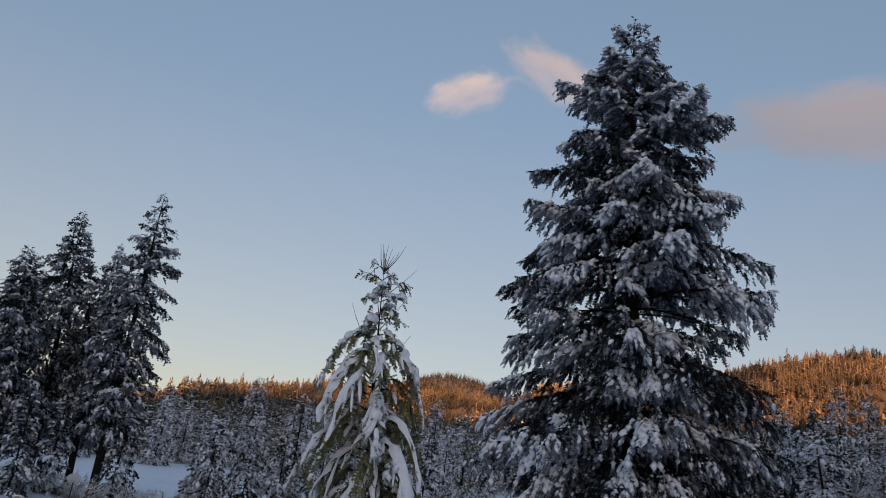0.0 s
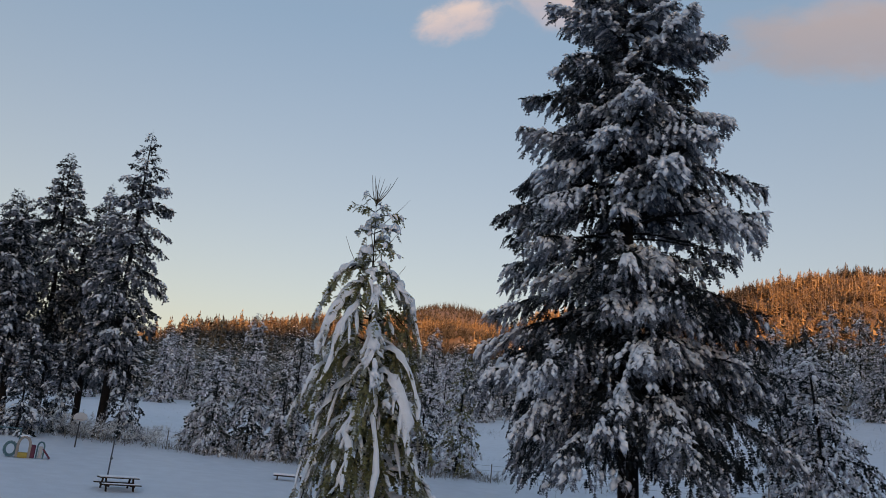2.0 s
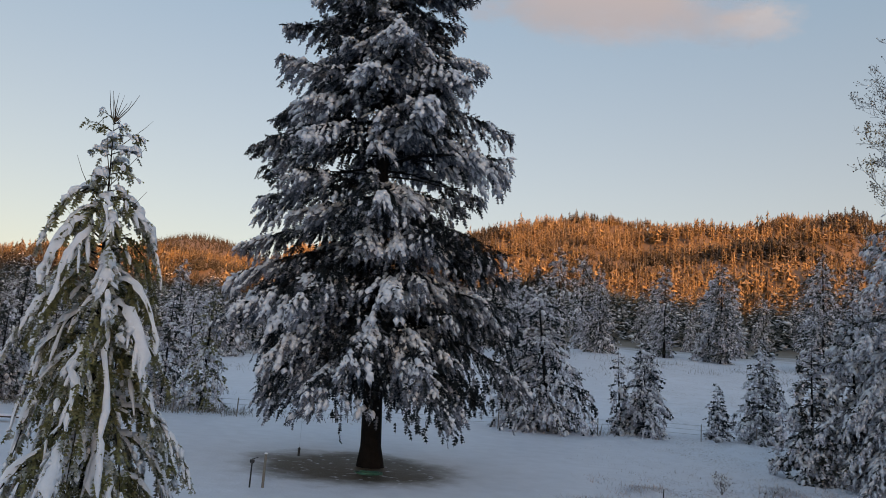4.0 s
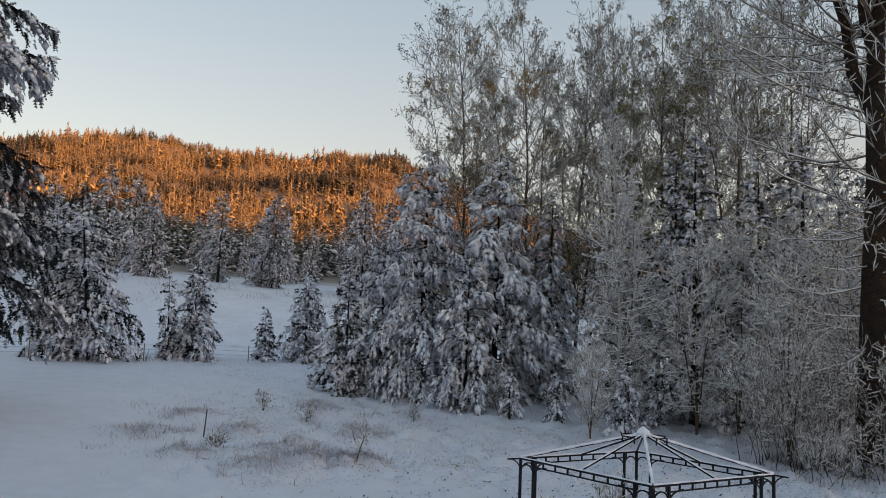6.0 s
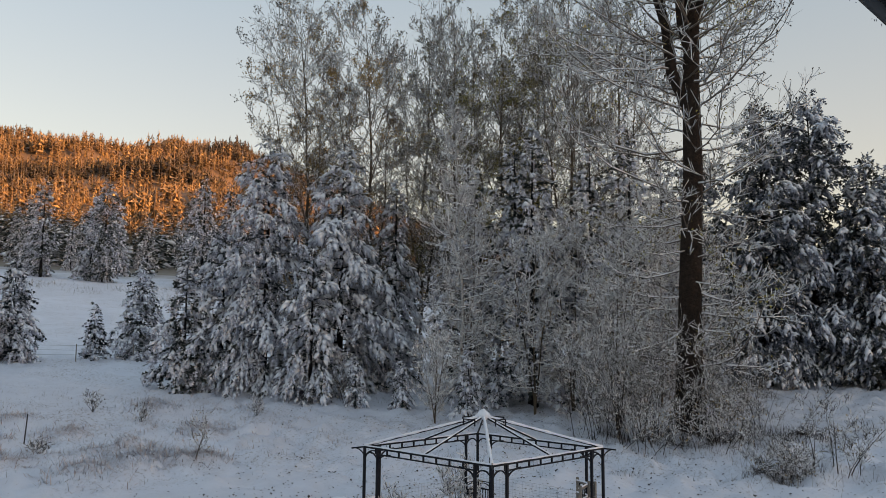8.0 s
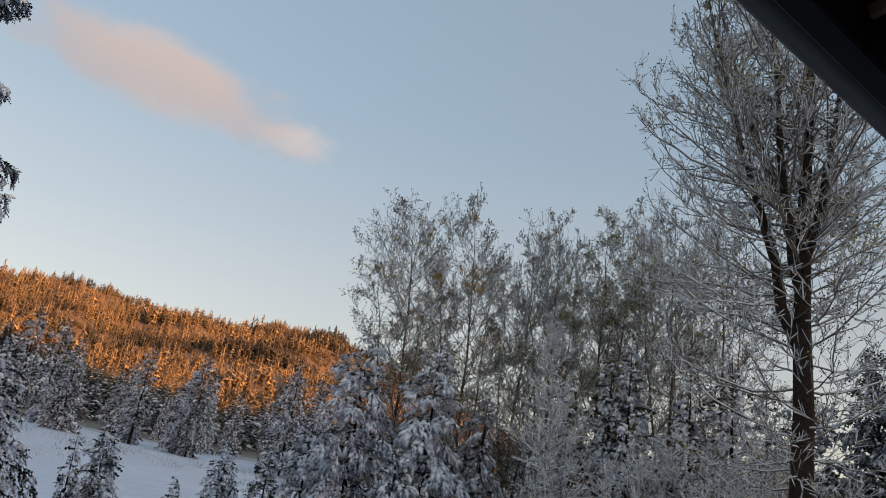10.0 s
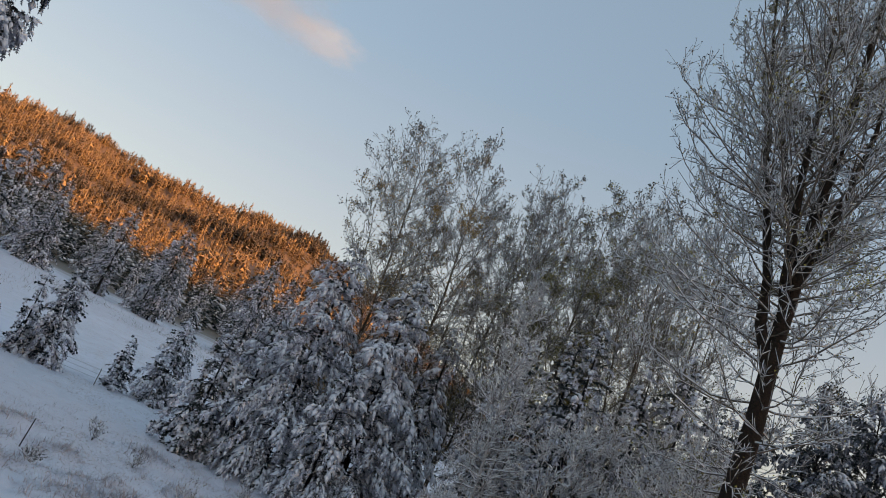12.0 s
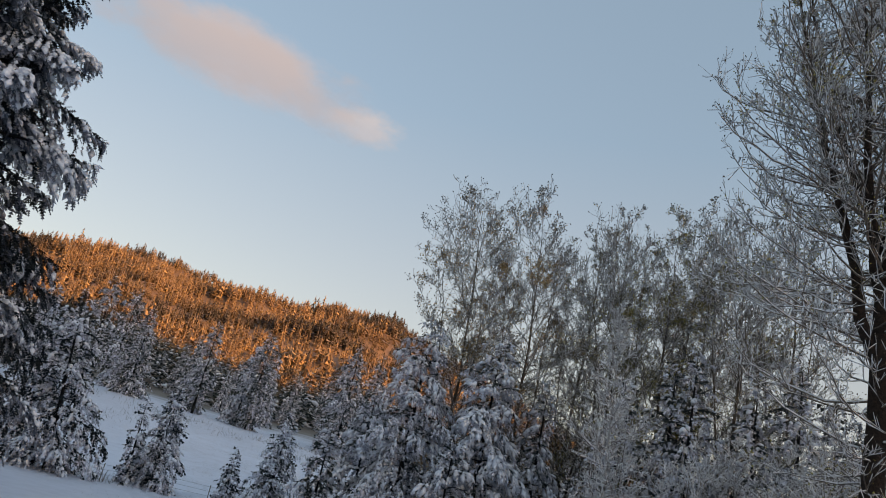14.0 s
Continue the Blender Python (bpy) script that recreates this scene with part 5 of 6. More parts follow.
GA = -1.9697
pavilion(7.942, 15.651, GA - math.pi / 4, 3.6, 1.83, 0.66)


def lattice_panel(x, y, turn):
    g = empty("garden_gate", pose(x, y, gz(x, y), 0, 0, turn), "weathered wooden slat gate leaning inside the gazebo", "gate")
    for dx in (-0.3, 0.3):
        bm = bmesh.new()
        box(bm, (0.05, 0.05, 1.25), (dx, 0, 0.62), bevel=0.006)
        part("stile", bm, M_GREYWOOD, g)
    for k in range(5):
        bm = bmesh.new()
        box(bm, (0.6, 0.03, 0.045), (0, 0.03, 0.15 + 0.25 * k), bevel=0.004)
        part("slat", bm, M_GREYWOOD, g)
        bm = bmesh.new()
        box(bm, (0.58, 0.035, 0.025), (0, 0.03, 0.188 + 0.25 * k), bevel=0.008)
        part("snow", bm, M_SNOW, g)
    for k in range(3):
        bm = bmesh.new()
        box(bm, (0.03, 0.02, 1.1), (-0.15 + 0.15 * k, 0.055, 0.6), bevel=0.003)
        part("slat", bm, M_METAL, g)


lattice_panel(9.75, 14.55, 40)
lattice_panel(10.05, 14.95, 95)


def pot(x, y, r, h, label, full=0.35):
    g = empty("planter", Matrix.Translation((x, y, gz(x, y))), label, "planter", "planters by the gazebo")
    bm = bmesh.new()
    prof = [(0.74, 0), (0.8, 0.3), (0.92, 0.85), (1.0, 0.88), (1.0, 1.0), (0.9, 1.0), (0.86, 0.7)]
    rings = [[bm.verts.new((r * a2 * math.cos(t), r * a2 * math.sin(t), h * b2)) for t in [2 * math.pi * k / 18 for k in range(18)]] for a2, b2 in prof]
    for p, s in zip(rings, rings[1:]):
        for k in range(18):
            bm.faces.new((p[k], p[(k + 1) % 18], s[(k + 1) % 18], s[k]))
    bm.faces.new(rings[-1])
    part("tub", bm, M_BLACK, g, smooth=True)
    bm = bmesh.new()
    bmesh.ops.create_uvsphere(bm, u_segments=16, v_segments=8, radius=r * 0.98)
    for v in bm.verts:
        v.co.z = h * 1.0 + max(v.co.z, -0.02) * full + 0.02 * math.sin(v.co.x * 19) * math.cos(v.co.y * 17)
    part("snow", bm, M_SNOW, g, smooth=True)


pot(7.52, 15.10, 0.36, 0.5, "round black tub heaped with snow")
pot(5.85, 19.3, 0.34, 0.10, "low black tub buried in snow with dead stalks", 0.45)
pot(9.3, 16.6, 0.34, 0.22, "low black tub half buried in snow")


# snow heaps on buried beds round the gazebo
def heap(x, y, rx, ry, h, seed):
    q = random.Random(seed)
    bm = bmesh.new()
    bmesh.ops.create_icosphere(bm, subdivisions=3, radius=1)
    for v in bm.verts:
        k = 1 + 0.2 * noise.noise(v.co * 2.2 + Vector((seed, 0, 0)))
        v.co = Vector((v.co.x * rx * k, v.co.y * ry * k, v.co.z * h * k))
    me = bpy.data.meshes.new("snow_mound")
    for f in bm.faces:
        f.smooth = True
    bm.to_mesh(me)
    bm.free()
    me.materials.append(M_SNOW)
    ob = new("snow_mound", me)
    ob.matrix_world = pose(x, y, gz(x, y), 0, 0, q.uniform(0, 180))
    tagged(ob, "soft rounded heap of snow over a garden bed", "snow heap", "snow heaps")


for i, (x, y, a2, b2, h) in enumerate([(5.75, 18.2, 0.30, 0.24, 0.26), (5.55, 17.3, 0.32, 0.22, 0.2), (6.7, 17.6, 0.45, 0.3, 0.16), (7.1, 17.0, 0.35, 0.3, 0.16), (8.6, 16.9, 0.5, 0.35, 0.12), (9.9, 15.9, 0.4, 0.3, 0.12)]):
    heap(x, y, a2, b2, h, i)


# ---- the yard's things ----
def picnic_table(x, y, turn):
    g = empty("picnic_table", pose(x, y, gz(x, y) - 0.12, 0, 0, turn) @ Matrix.Scale(0.82, 4), "dark wooden picnic table with snow on top and benches", "picnic table")
    for k in range(5):
        bm = bmesh.new()
        box(bm, (1.9, 0.135, 0.04), (0, -0.29 + 0.145 * k, 0.72), bevel=0.006)
        part("top_plank", bm, M_DARKWOOD, g)
    bm = bmesh.new()
    box(bm, (1.88, 0.70, 0.07), (0, 0, 0.775), bevel=0.03)
    part("snow", bm, M_SNOW, g)
    for sy in (-1, 1):
        bm = bmesh.new()
        box(bm, (1.9, 0.28, 0.05), (0, sy * 0.68, 0.43), bevel=0.006)
        plank = part("bench_plank", bm, M_DARKWOOD, g)
        bm = bmesh.new()
        box(bm, (1.88, 0.24, 0.045), (0, sy * 0.68, 0.477), bevel=0.02)
        part("snow", bm, M_SNOW, plank, "snow on the bench")
    for sx in (-1, 1):
        bm = bmesh.new()
        box(bm, (0.045, 1.6, 0.09), (sx * 0.62, 0, 0.37))
        part("crossbar", bm, M_DARKWOOD, g)
        for sy in (-1, 1):
            bm = bmesh.new()
            bar(bm, (sx * 0.66, sy * 0.62, -0.05), (sx * 0.66, sy * 0.24, 0.70), 0.06, 0.12)
            part("leg", bm, M_DARKWOOD, g)


picnic_table(-30.64, 19.54, 74)


def low_bench(x, y, turn):
    g = empty("bench", pose(x, y, gz(x, y), 0, 0, turn), "low plank bench topped with snow on the lawn", "bench")
    bm = bmesh.new()
    box(bm, (1.6, 0.4, 0.06), (0, 0, 0.22), bevel=0.006)
    part("seat", bm, M_DARKWOOD, g)
    bm = bmesh.new()
    box(bm, (1.64, 0.44, 0.11), (0, 0, 0.295), bevel=0.035)
    part("snow", bm, M_SNOW, g)
    for sx in (-0.6, 0.6):
        bm = bmesh.new()
        box(bm, (0.06, 0.34, 0.30), (sx, 0, 0.05))
        part("leg", bm, M_DARKWOOD, g)


low_bench(-31.78, 30.06, 46)


def basketball_hoop(x, y, turn):
    g = empty("basketball_hoop", pose(x, y, gz(x, y), 0, 0, turn) @ Matrix.Scale(0.78, 4), "small free-standing basketball hoop with a white backboard", "basketball hoop")
    bm = bmesh.new()
    rod(bm, (0, 0, -0.1), (0, 0, 2.0), 0.05, 8)
    part("pole", bm, M_BLACK, g)
    bm = bmesh.new()
    me = [bm.verts.new((0.45 * math.cos(t), -0.12 + s, 2.15 + 0.32 * math.sin(t))) for s in (0, 0.03) for t in [2 * math.pi * k / 16 for k in range(16)]]
    bm.faces.new(me[:16]), bm.faces.new(me[16:][::-1])
    for k in range(16):
        bm.faces.new((me[k], me[(k + 1) % 16], me[16 + (k + 1) % 16], me[16 + k]))
    part("backboard", bm, M_WHITE, g)
    bm = bmesh.new()
    for k in range(12):
        t, s = 2 * math.pi * k / 12, 2 * math.pi * (k + 1) / 12
        bar(bm, (0.2 * math.cos(t), -0.34 + 0.2 * math.sin(t), 1.95), (0.2 * math.cos(s), -0.34 + 0.2 * math.sin(s), 1.95), 0.02, 0.02)
    part("rim", bm, M_MAROON, g)


basketball_hoop(-43.71, 24.88, 60)


def playset(x, y, turn):
    g = empty("playset", pose(x, y, gz(x, y), 0, 0, turn) @ Matrix.Scale(0.74, 4), "faded teal, yellow and maroon plastic climbing playset with a slide", "playset")
    def arch(cx, half, foot, top, wide, deep, y=0.0):
        b2 = bmesh.new()
        pts = [(cx - half, y, 0)] + [(cx - half * math.cos(t), y, foot + (top - foot) * math.sin(t)) for t in [math.pi * k / 10 for k in range(11)]] + [(cx + half, y, 0)]
        for p, r in zip(pts, pts[1:]):
            bar(b2, p, r, deep, wide)
        return b2

    part("house_arch", arch(-0.35, 0.36, 0.75, 1.30, 0.16, 0.6), M_TAN, g, "tan plastic arch")
    bm = bmesh.new()
    box(bm, (0.62, 0.55, 0.34), (-0.35, 0, 0.15), bevel=0.04)
    part("platform", bm, M_YELLOW, g)
    bm = bmesh.new()
    box(bm, (0.36, 0.5, 0.85), (0.18, 0, 0.42), bevel=0.05)
    part("wall_panel", bm, M_MAROON, g)
    bm = bmesh.new()
    for k in range(14):
        t, s = 2 * math.pi * k / 14, 2 * math.pi * (k + 1) / 14
        bar(bm, (-1.12 + 0.34 * math.cos(t), 0, 0.50 + 0.42 * math.sin(t)), (-1.12 + 0.34 * math.cos(s), 0, 0.50 + 0.42 * math.sin(s)), 0.3, 0.18)
    part("crawl_ring", bm, M_TEAL, g)
    part("handrail", arch(0.66, 0.20, 0.75, 1.05, 0.10, 0.14), M_TEAL, g)
    bm = bmesh.new()
    box(bm, (0.24, 0.10, 0.75), (0.66, 0.05, 0.40), bevel=0.02)
    part("step_panel", bm, M_WHITE, g)
    bm = bmesh.new()
    bar(bm, (0.80, 0, 0.62), (1.28, 0, 0.04), 0.5, 0.10)
    part("slide", bm, M_MAROON, g)
    bm = bmesh.new()
    bmesh.ops.create_uvsphere(bm, u_segments=12, v_segments=6, radius=0.3, matrix=Matrix.Translation((-0.35, 0, 1.34)) @ Matrix.Diagonal((1.2, 1, 0.35, 1)))
    part("snow", bm, M_SNOW, g, smooth=True)


playset(-39.51, 20.21, 62)


def swing_frame(x, y, turn):
    g = empty("swing_frame", pose(x, y, gz(x, y), 0, 0, turn) @ Matrix.Scale(0.74, 4), "blue metal swing frame beside the playset", "swing")
    for sx in (-1.1, 1.1):
        for sy in (-0.6, 0.6):
            bm = bmesh.new()
            rod(bm, (sx, sy, -0.1), (sx * 0.95, 0, 1.55), 0.035, 8)
            part("leg", bm, M_TEAL, g)
    bm = bmesh.new()
    rod(bm, (-1.15, 0, 1.55), (1.15, 0, 1.55), 0.035, 8)
    part("top_bar", bm, M_TEAL, g)


swing_frame(-42.0, 20.0, 60)


def marker(name, x, y, h, r, mat, label, category, knob=0.0, lean=(0, 0)):
    g = empty(name, Matrix.Translation((x, y, gz(x, y))), label, category)
    bm = bmesh.new()
    rod(bm, (0, 0, -0.1), (lean[0], lean[1], h), r, 8, r * 0.85)
    part("shaft", bm, mat, g)
    if knob:
        bm = bmesh.new()
        bmesh.ops.create_icosphere(bm, subdivisions=2, radius=knob, matrix=Matrix.Translation((lean[0], lean[1], h)) @ Matrix.Diagonal((1, 1, 0.6, 1)))
        part("snow_cap", bm, M_SNOW, g, smooth=True)
    return g


g = marker("pole", -34.34, 21.35, 1.75, 0.034, M_DARKPOLE, "slim dark grey pole with a snow cap standing in the lawn", "pole", 0.05, (0.03, 0.01))
bm = bmesh.new()
bmesh.ops.create_icosphere(bm, subdivisions=2, radius=0.07, matrix=Matrix.Translation((0.05, 0.0, 0.72)) @ Matrix.Diagonal((1, 1, 0.85, 1)))
part("knob", bm, M_DARKPOLE, g, "rounded fitting half way up", smooth=True)
marker("fence_post", -14.87, 25.2, 1.15, 0.05, M_GREYWOOD, "weathered post with a snow cap by the fir", "post", 0.06)
g = marker("yard_hydrant", -15.2, 24.89, 0.85, 0.03, M_BLACK, "black yard hydrant with a lever handle", "hydrant")
bm = bmesh.new()
box(bm, (0.16, 0.09, 0.12), (0, 0, 0.88), bevel=0.02)
head = part("head", bm, M_BLACK, g)
bm = bmesh.new()
bar(bm, (0, 0, 0.95), (0.22, 0, 1.02), 0.03, 0.03)
part("lever", bm, M_BLACK, head)
marker("stake", -1.77, 29.35, 0.95, 0.022, M_BLACK, "thin dark stake in the snowy grass", "stake", 0, (0.06, 0))


def hose(x, y):
    g = empty("garden_hose", Matrix.Translation((x, y, gz(x, y) + 0.03)), "green garden hose coiled at the foot of the fir", "hose")
    k = 150
    t = np.linspace(0, 5 * 2 * np.pi, k)
    r = 0.50 + 0.06 * np.sin(t * 0.37) + 0.04 * np.sin(t * 1.7)
    p = np.stack([r * np.cos(t) + 0.05 * np.sin(t * 0.21), r * np.sin(t), 0.015 + 0.05 * t / t[-1] + 0.015 * np.sin(t * 2.3)], -1)
    child("coil", mesh_from("coil", *tubes(p[None], np.full((1, k), 0.018), 6), M_HOSE, True), g)


hose(-13.18, 30.45)


def feeder(x, y, z, top):
    g = empty("bird_feeder", Matrix.Translation((x, y, z)), "small tube bird feeder hanging from a fir bough", "bird feeder")
    bm = bmesh.new()
    rod(bm, (0, 0, 0), (0, 0, 0.28), 0.05, 10)
    part("tube", bm, M_BLACK, g)
    bm = bmesh.new()
    rod(bm, (0, 0, 0.28), (0, 0, 0.36), 0.08, 10, 0.02)
    part("lid", bm, M_BLACK, g)
    bm = bmesh.new()
    rod(bm, (0, 0, 0.34), (0, 0, top - z), 0.004, 4)
    part("wire", bm, M_WIRE, g)


feeder(-16.4, 30.4, 1.35, 4.0)


def wire_fence(points, label):
    """Thin posts with three strands."""
    g = empty("wire_fence", Matrix(), label, "fence")
    tops = []
    for (x, y), (x2, y2) in zip(points, points[1:]):
        n = max(1, round(math.hypot(x2 - x, y2 - y) / 4))
        tops += [(x + (x2 - x) * k / n, y + (y2 - y) * k / n) for k in range(n)]
    for x, y in tops:
        z = gz(x, y)
        bm = bmesh.new()
        rod(bm, (x, y, z - 0.2), (x, y, z + 1.15), 0.035, 6)
        part("post", bm, M_GREYWOOD, g)
    for h in (0.45, 0.75, 1.05):
        p = np.array([(x, y, gz(x, y) + h) for x, y in tops])
        child("wire", mesh_from("wire", *tubes(p[None], np.full((1, len(p)), 0.010), 4), M_WIRE), g)


wire_fence([(-52, 26.5), (-44, 31), (-36.5, 36), (-28, 43.5), (-14, 53.5), (-4.5, 57.2), (6, 58.5), (14, 57)], "sagging wire fence on grey posts along the lawn")


# ---- grass, twigs and leaves lying on the snow ----
def blades(name, spots, size, mat, label, category, seed, lie=0.6):
    q = np.random.default_rng(seed)
    at, ahead, ln = [], [], []
    for x, y, n, rad, h in spots:
        bx, by = x + q.normal(0, rad, n), y + q.normal(0, rad, n)
        at.append(np.stack([bx, by, ground_z(bx, by) - 0.03], -1))
        ahead.append(np.stack([q.normal(0, lie, n), q.normal(0, lie, n), q.uniform(0.15, 1.1, n)], -1))
        ln.append(h * q.uniform(0.5, 1.3, n))
    at, ahead, ln = np.concatenate(at), np.concatenate(ahead), np.concatenate(ln)
    tv = np.array([(0, -0.5, 0), (0, 0.5, 0), (0.6, 0.3, 0.05), (0.6, -0.3, 0.05), (1, 0, -0.1)])
    tf = np.array([(0, 1, 2), (0, 2, 3), (3, 2, 4)])
    v, f = scatter(tv, tf, at, ahead, ln, np.full(len(ln), size), ln * 0.6)
    tagged(new(name, mesh_from(name, v, f, mat)), label, category, kind="stuff")


q = np.random.default_rng(15)
tufts = [(x, y, int(240 * r * r), r * 0.62, 0.24) for x, y, r, h in MOUNDS]
tufts += [(0.2, 23.6, 200, 0.5, 0.20), (1.8, 24.9, 260, 0.6, 0.22), (-2.6, 34, 90, 0.6, 0.3), (3.3, 25.2, 40, 0.2, 0.5), (-1.7, 40.4, 80, 0.6, 0.3),
         (2.4, 36.5, 120, 0.8, 0.3), (4.2, 35.4, 120, 0.8, 0.3), (6.5, 33.2, 80, 0.8, 0.3), (15.5, 21.5, 120, 0.9, 0.25), (18.8, 20.6, 300, 1.3, 0.4), (17.2, 21.9, 240, 1.1, 0.35), (21.5, 21.4, 200, 1.2, 0.4),
         (17.9, 17.0, 300, 0.7, 0.5), (19.3, 17.4, 200, 0.9, 0.4), (20.5, 16.2, 160, 0.9, 0.35), (5.6, 16.4, 60, 0.4, 0.35), (6.9, 14.3, 40, 0.3, 0.3), (8.4, 16.6, 60, 0.5, 0.45)]
for _ in range(420):
    az, r = math.radians(q.uniform(-9, 56)), q.uniform(23, 58)
    tufts.append((r * math.sin(az), r * math.cos(az), int(q.integers(5, 18)), 0.35, 0.18))
for _ in range(160):
    az, r = math.radians(q.uniform(-64, 40)), q.uniform(57, 122)
    tufts.append((r * math.sin(az), r * math.cos(az), int(q.integers(6, 20)), 0.8, 0.4))
for _ in range(60):
    az, r = math.radians(q.uniform(-8, 50)), q.uniform(24, 42)
    tufts.append((r * math.sin(az), r * math.cos(az), int(q.integers(30, 90)), q.uniform(0.25, 0.6), q.uniform(0.14, 0.28)))
mats = [(x + q.normal(0, r * 0.75), y + q.normal(0, r * 0.6), 38, 0.30, 0.36) for x, y, r, h in MOUNDS for _ in range(int(18 * r * r) + 4)]
mats += [(q.uniform(-5.5, 8.5), q.uniform(26, 39), int(q.integers(12, 36)), q.uniform(0.2, 0.5), 0.24) for _ in range(190)]
blades("matted_grass", mats, 0.026, M_MATGRASS, "flattened pinkish-tan grass matted on snowy mounds", "grass", 19, 1.5)
blades("dead_grass", tufts, 0.011, M_GRASS, "pale dead grass tufts poking through thin snow", "grass", 16)
brush = [(-43 + i * 0.55 + q.normal(0, 0.3), 31.5 + i * 0.50 + q.normal(0, 0.5), 60, 0.6, 0.7) for i in range(28)]
brush += [(x, y, 70, 1.0, 0.9) for x, y in ((-51, 29), (-53, 28), (-47.5, 29.5), (-50, 27), (-49.5, 28.2), (-52, 26.3), (-48.3, 28.8), (-46.5, 30.5), (-54, 27.3), (-9, 57), (-7.5, 56.5), (-25, 46), (-22, 48))]
brush += [(r * math.sin(a2), r * math.cos(a2), 60, 1.4, 0.8) for a2, r in ((math.radians(q.uniform(-52, 14)), q.uniform(98, 122)) for _ in range(70))]
blades("undergrowth", [(17.0 + 0.62 * i + q.normal(0, 0.5), 23.6 - 0.25 * i + q.normal(0, 0.8), 210, 0.5, 0.55) for i in range(11)] + [(17.8 + q.normal(0, 0.4), 17.1 + q.normal(0, 0.3), 160, 0.4, 0.4) for _ in range(3)], 0.014, M_REDTWIG,
       "dark tangle of dead stalks round the cottonwood's foot", "undergrowth", 23, 0.8)
blades("brush", brush, 0.03, M_GREYWOOD, "low grey frosted brush along the fence line", "brush", 17)


def litter():
    q = np.random.default_rng(18)
    n = 13000
    az, r = np.radians(q.uniform(-6, 58, n)), 8 + 34 * q.uniform(0, 1, n) ** 1.1
    x, y = r * np.sin(az), r * np.cos(az)
    keep = (np.hypot(x - 20.0, y - 22) < q.uniform(2, 18, n)) | (np.hypot(x - 8, y - 20) < q.uniform(2, 9, n))
    x, y = x[keep], y[keep]
    n = len(x)
    tv = np.array([(0, 0, 0), (0.5, -0.4, 0.12), (1, 0, 0.05), (0.5, 0.4, 0.12)])
    tf = np.array([(0, 1, 2), (0, 2, 3)])
    sz = q.uniform(0.04, 0.095, n)
    v, f = scatter(tv, tf, np.stack([x, y, ground_z(x, y) + 0.012], -1), np.stack([q.normal(0, 1, n), q.normal(0, 1, n), q.uniform(0, 0.5, n)], -1), sz, sz, sz)
    tagged(new("fallen_leaves", mesh_from("fallen_leaves", v, f, M_LITTER)), "dark fallen leaves scattered over the snow", "leaves", kind="stuff")


litter()


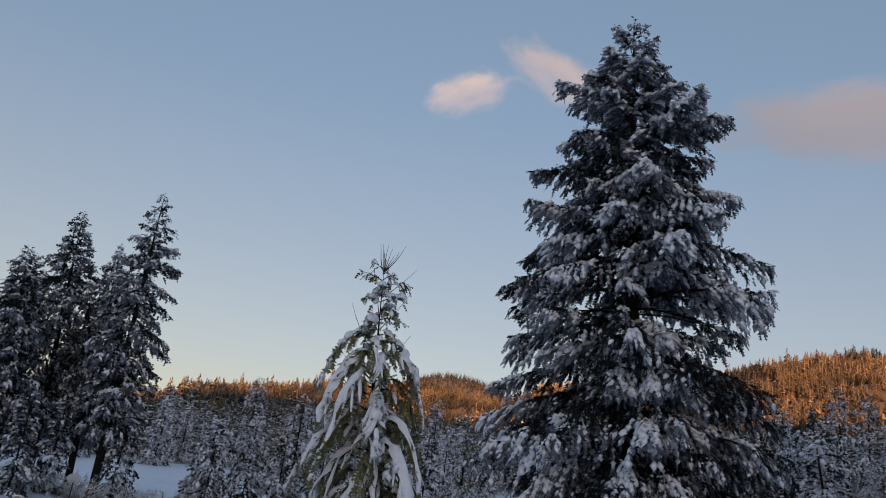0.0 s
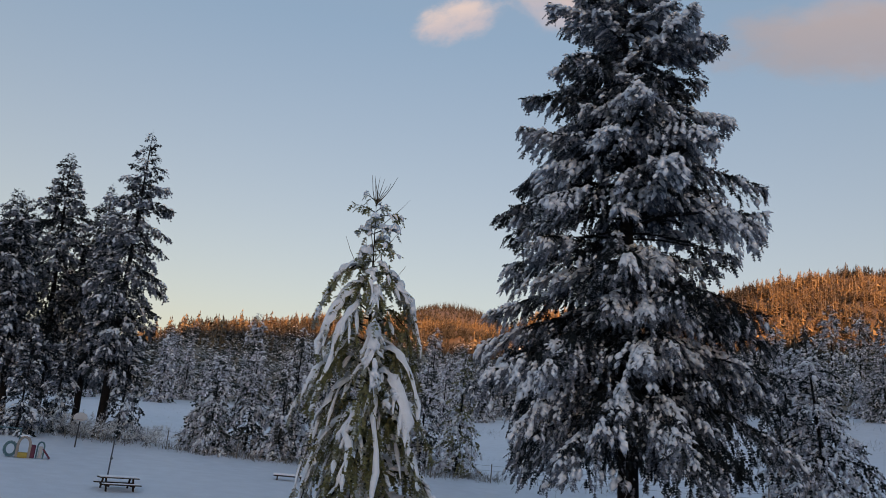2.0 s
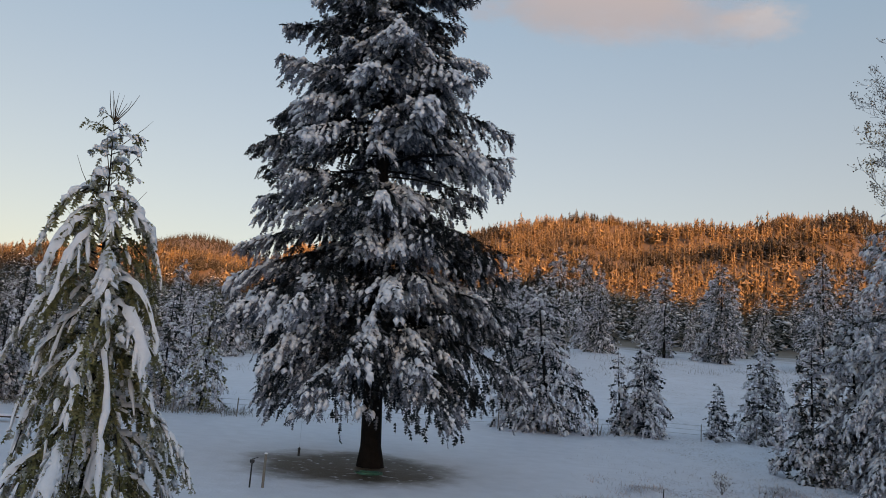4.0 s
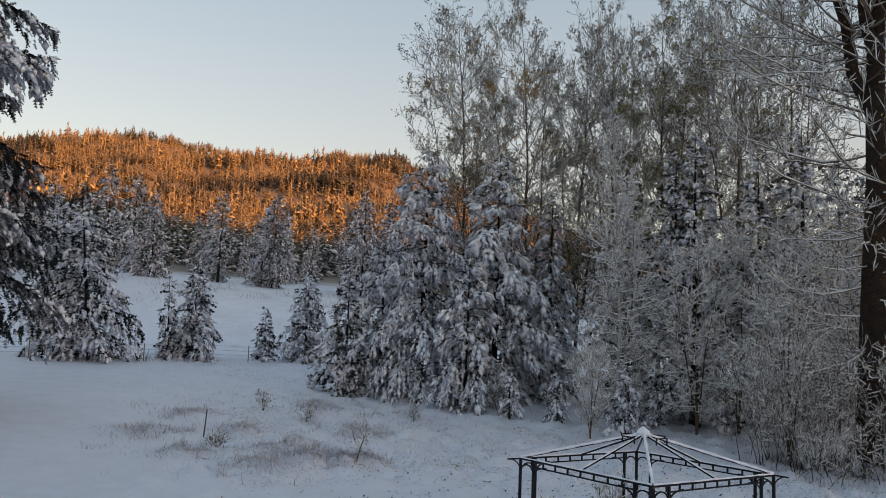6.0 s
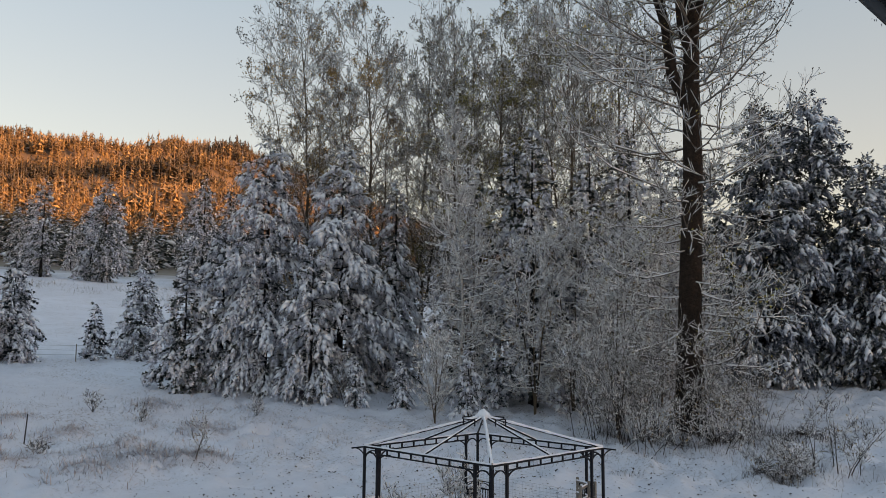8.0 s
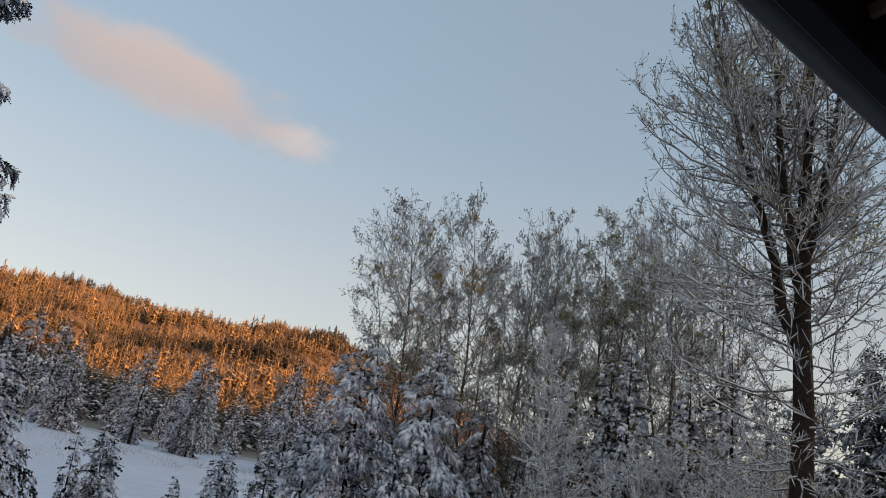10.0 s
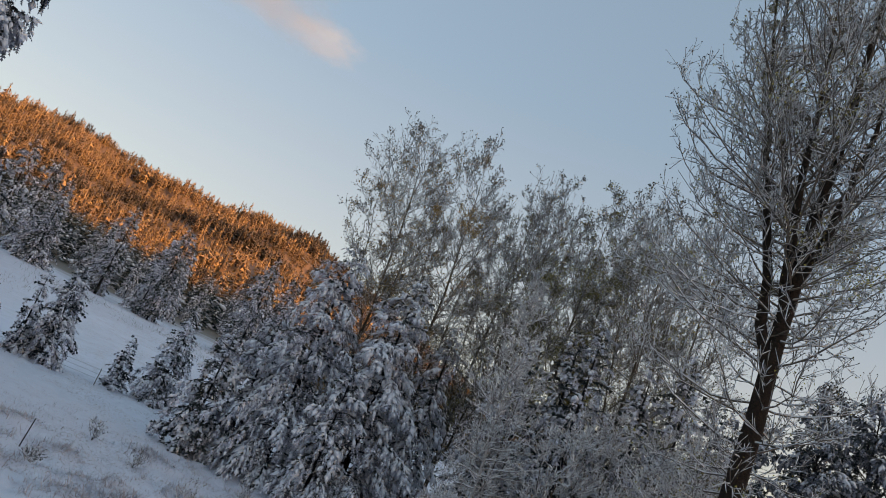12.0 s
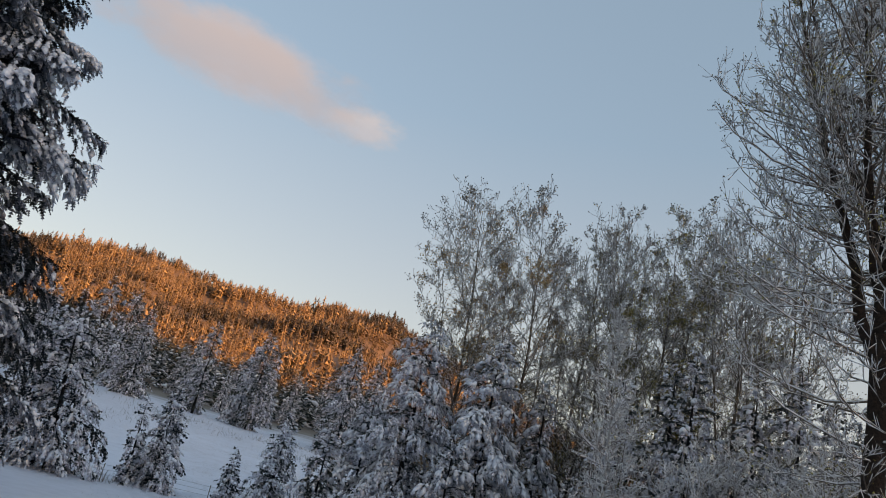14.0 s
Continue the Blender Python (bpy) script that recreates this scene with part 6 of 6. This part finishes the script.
# ---- the house: eave over the deck and the wall behind ----
def house():
    d, n = Vector((0.927, 0.375, 0)), Vector((0.375, -0.927, 0))
    edge = Vector((0.774, 0.845, 4.994))
    turn = Matrix((d, n, Vector((0, 0, 1)))).transposed().to_4x4()
    g = empty("roof", Matrix.Translation(edge) @ turn, "dark open eave with exposed rafters and a snowy drip edge", "roof", kind="structure")
    slope = 0.166
    bm = bmesh.new()
    box(bm, (14, 0.05, 0.16), (0, 0.025, 0.05), bevel=0.006)
    part("fascia", bm, M_FASCIA, g)
    bm = bmesh.new()
    ring = [(-0.040 - 0.045 * math.cos(t), 0.062 - 0.052 * math.sin(t)) for t in [math.pi * k / 12 for k in range(13)]]
    rows = [[bm.verts.new((x, y, z)) for y, z in ring] for x in np.linspace(-7, 7, 29)]
    for p, r in zip(rows, rows[1:]):
        for k in range(12):
            bm.faces.new((p[k], p[k + 1], r[k + 1], r[k]))
    part("gutter", bm, M_GUTTER, g, smooth=True)
    bm = bmesh.new()
    for k in range(140):
        box(bm, (0.101, 0.13, 0.05 + 0.02 * math.sin(k * 1.9)), (-7 + 0.1 * k + 0.05, -0.045, 0.13 + 0.008 * math.sin(k * 0.7)))
    part("snow", bm, M_SNOW, g)
    q = np.random.default_rng(44)
    n = 260
    tv, tf = np.array([(0, -0.5, -0.3), (0, 0.5, -0.3), (0, 0, 0.6), (1, 0, 0)]), np.array([(0, 1, 3), (1, 2, 3), (2, 0, 3)])
    ln = q.uniform(0.002, 0.012, n)
    drips = scatter(tv, tf, np.stack([q.uniform(-5, 5, n), q.uniform(-0.075, -0.06, n), np.full(n, 0.012)], -1), np.stack([q.normal(0, 0.2, n), q.normal(0, 0.2, n), np.full(n, -1.0)], -1), ln, q.uniform(0.002, 0.005, n), q.uniform(0.002, 0.005, n))
    tagged(child("frost_fringe", mesh_from("frost_fringe", *drips, M_SNOW), g, "ragged frost along the drip edge"), kind="stuff")
    for k in range(-20, 21):
        bm = bmesh.new()
        x = 0.135 + 0.29 * k
        bar(bm, (x, 0.05, 0.055), (x, 2.6, 0.055 + slope * 2.55), 0.013, 0.022)
        part("rafter", bm, M_RAFTER, g)
    for k in range(18):
        bm = bmesh.new()
        y = 0.12 + 0.145 * k
        bar(bm, (-7, y, 0.105 + slope * y), (7, y, 0.105 + slope * y), 0.143, 0.02)
        part("roof_board", bm, M_DARKWOOD, g)
    bm = bmesh.new()
    box(bm, (14, 2.7, 0.12), (0, 1.3, 0.21 + slope * 1.3), Matrix.Rotation(math.atan(slope), 3, "X"))
    part("roofing", bm, M_FASCIA, g)
    w = empty("wall_house", Matrix.Translation(edge) @ turn, "plain wooden house wall behind the deck", "wall", kind="structure")
    bm = bmesh.new()
    box(bm, (14, 0.2, 5.6), (0, 2.0, -2.5))
    part("siding", bm, M_WALL, w)
    f = empty("deck", Matrix.Translation(edge) @ turn, "grey wooden deck in front of the house", "deck", kind="structure")
    for k in range(13):
        bm = bmesh.new()
        box(bm, (14, 0.14, 0.04), (0, 0.20 + 0.145 * k, -2.56), bevel=0.004)
        part("board", bm, M_GREYWOOD, f)


house()
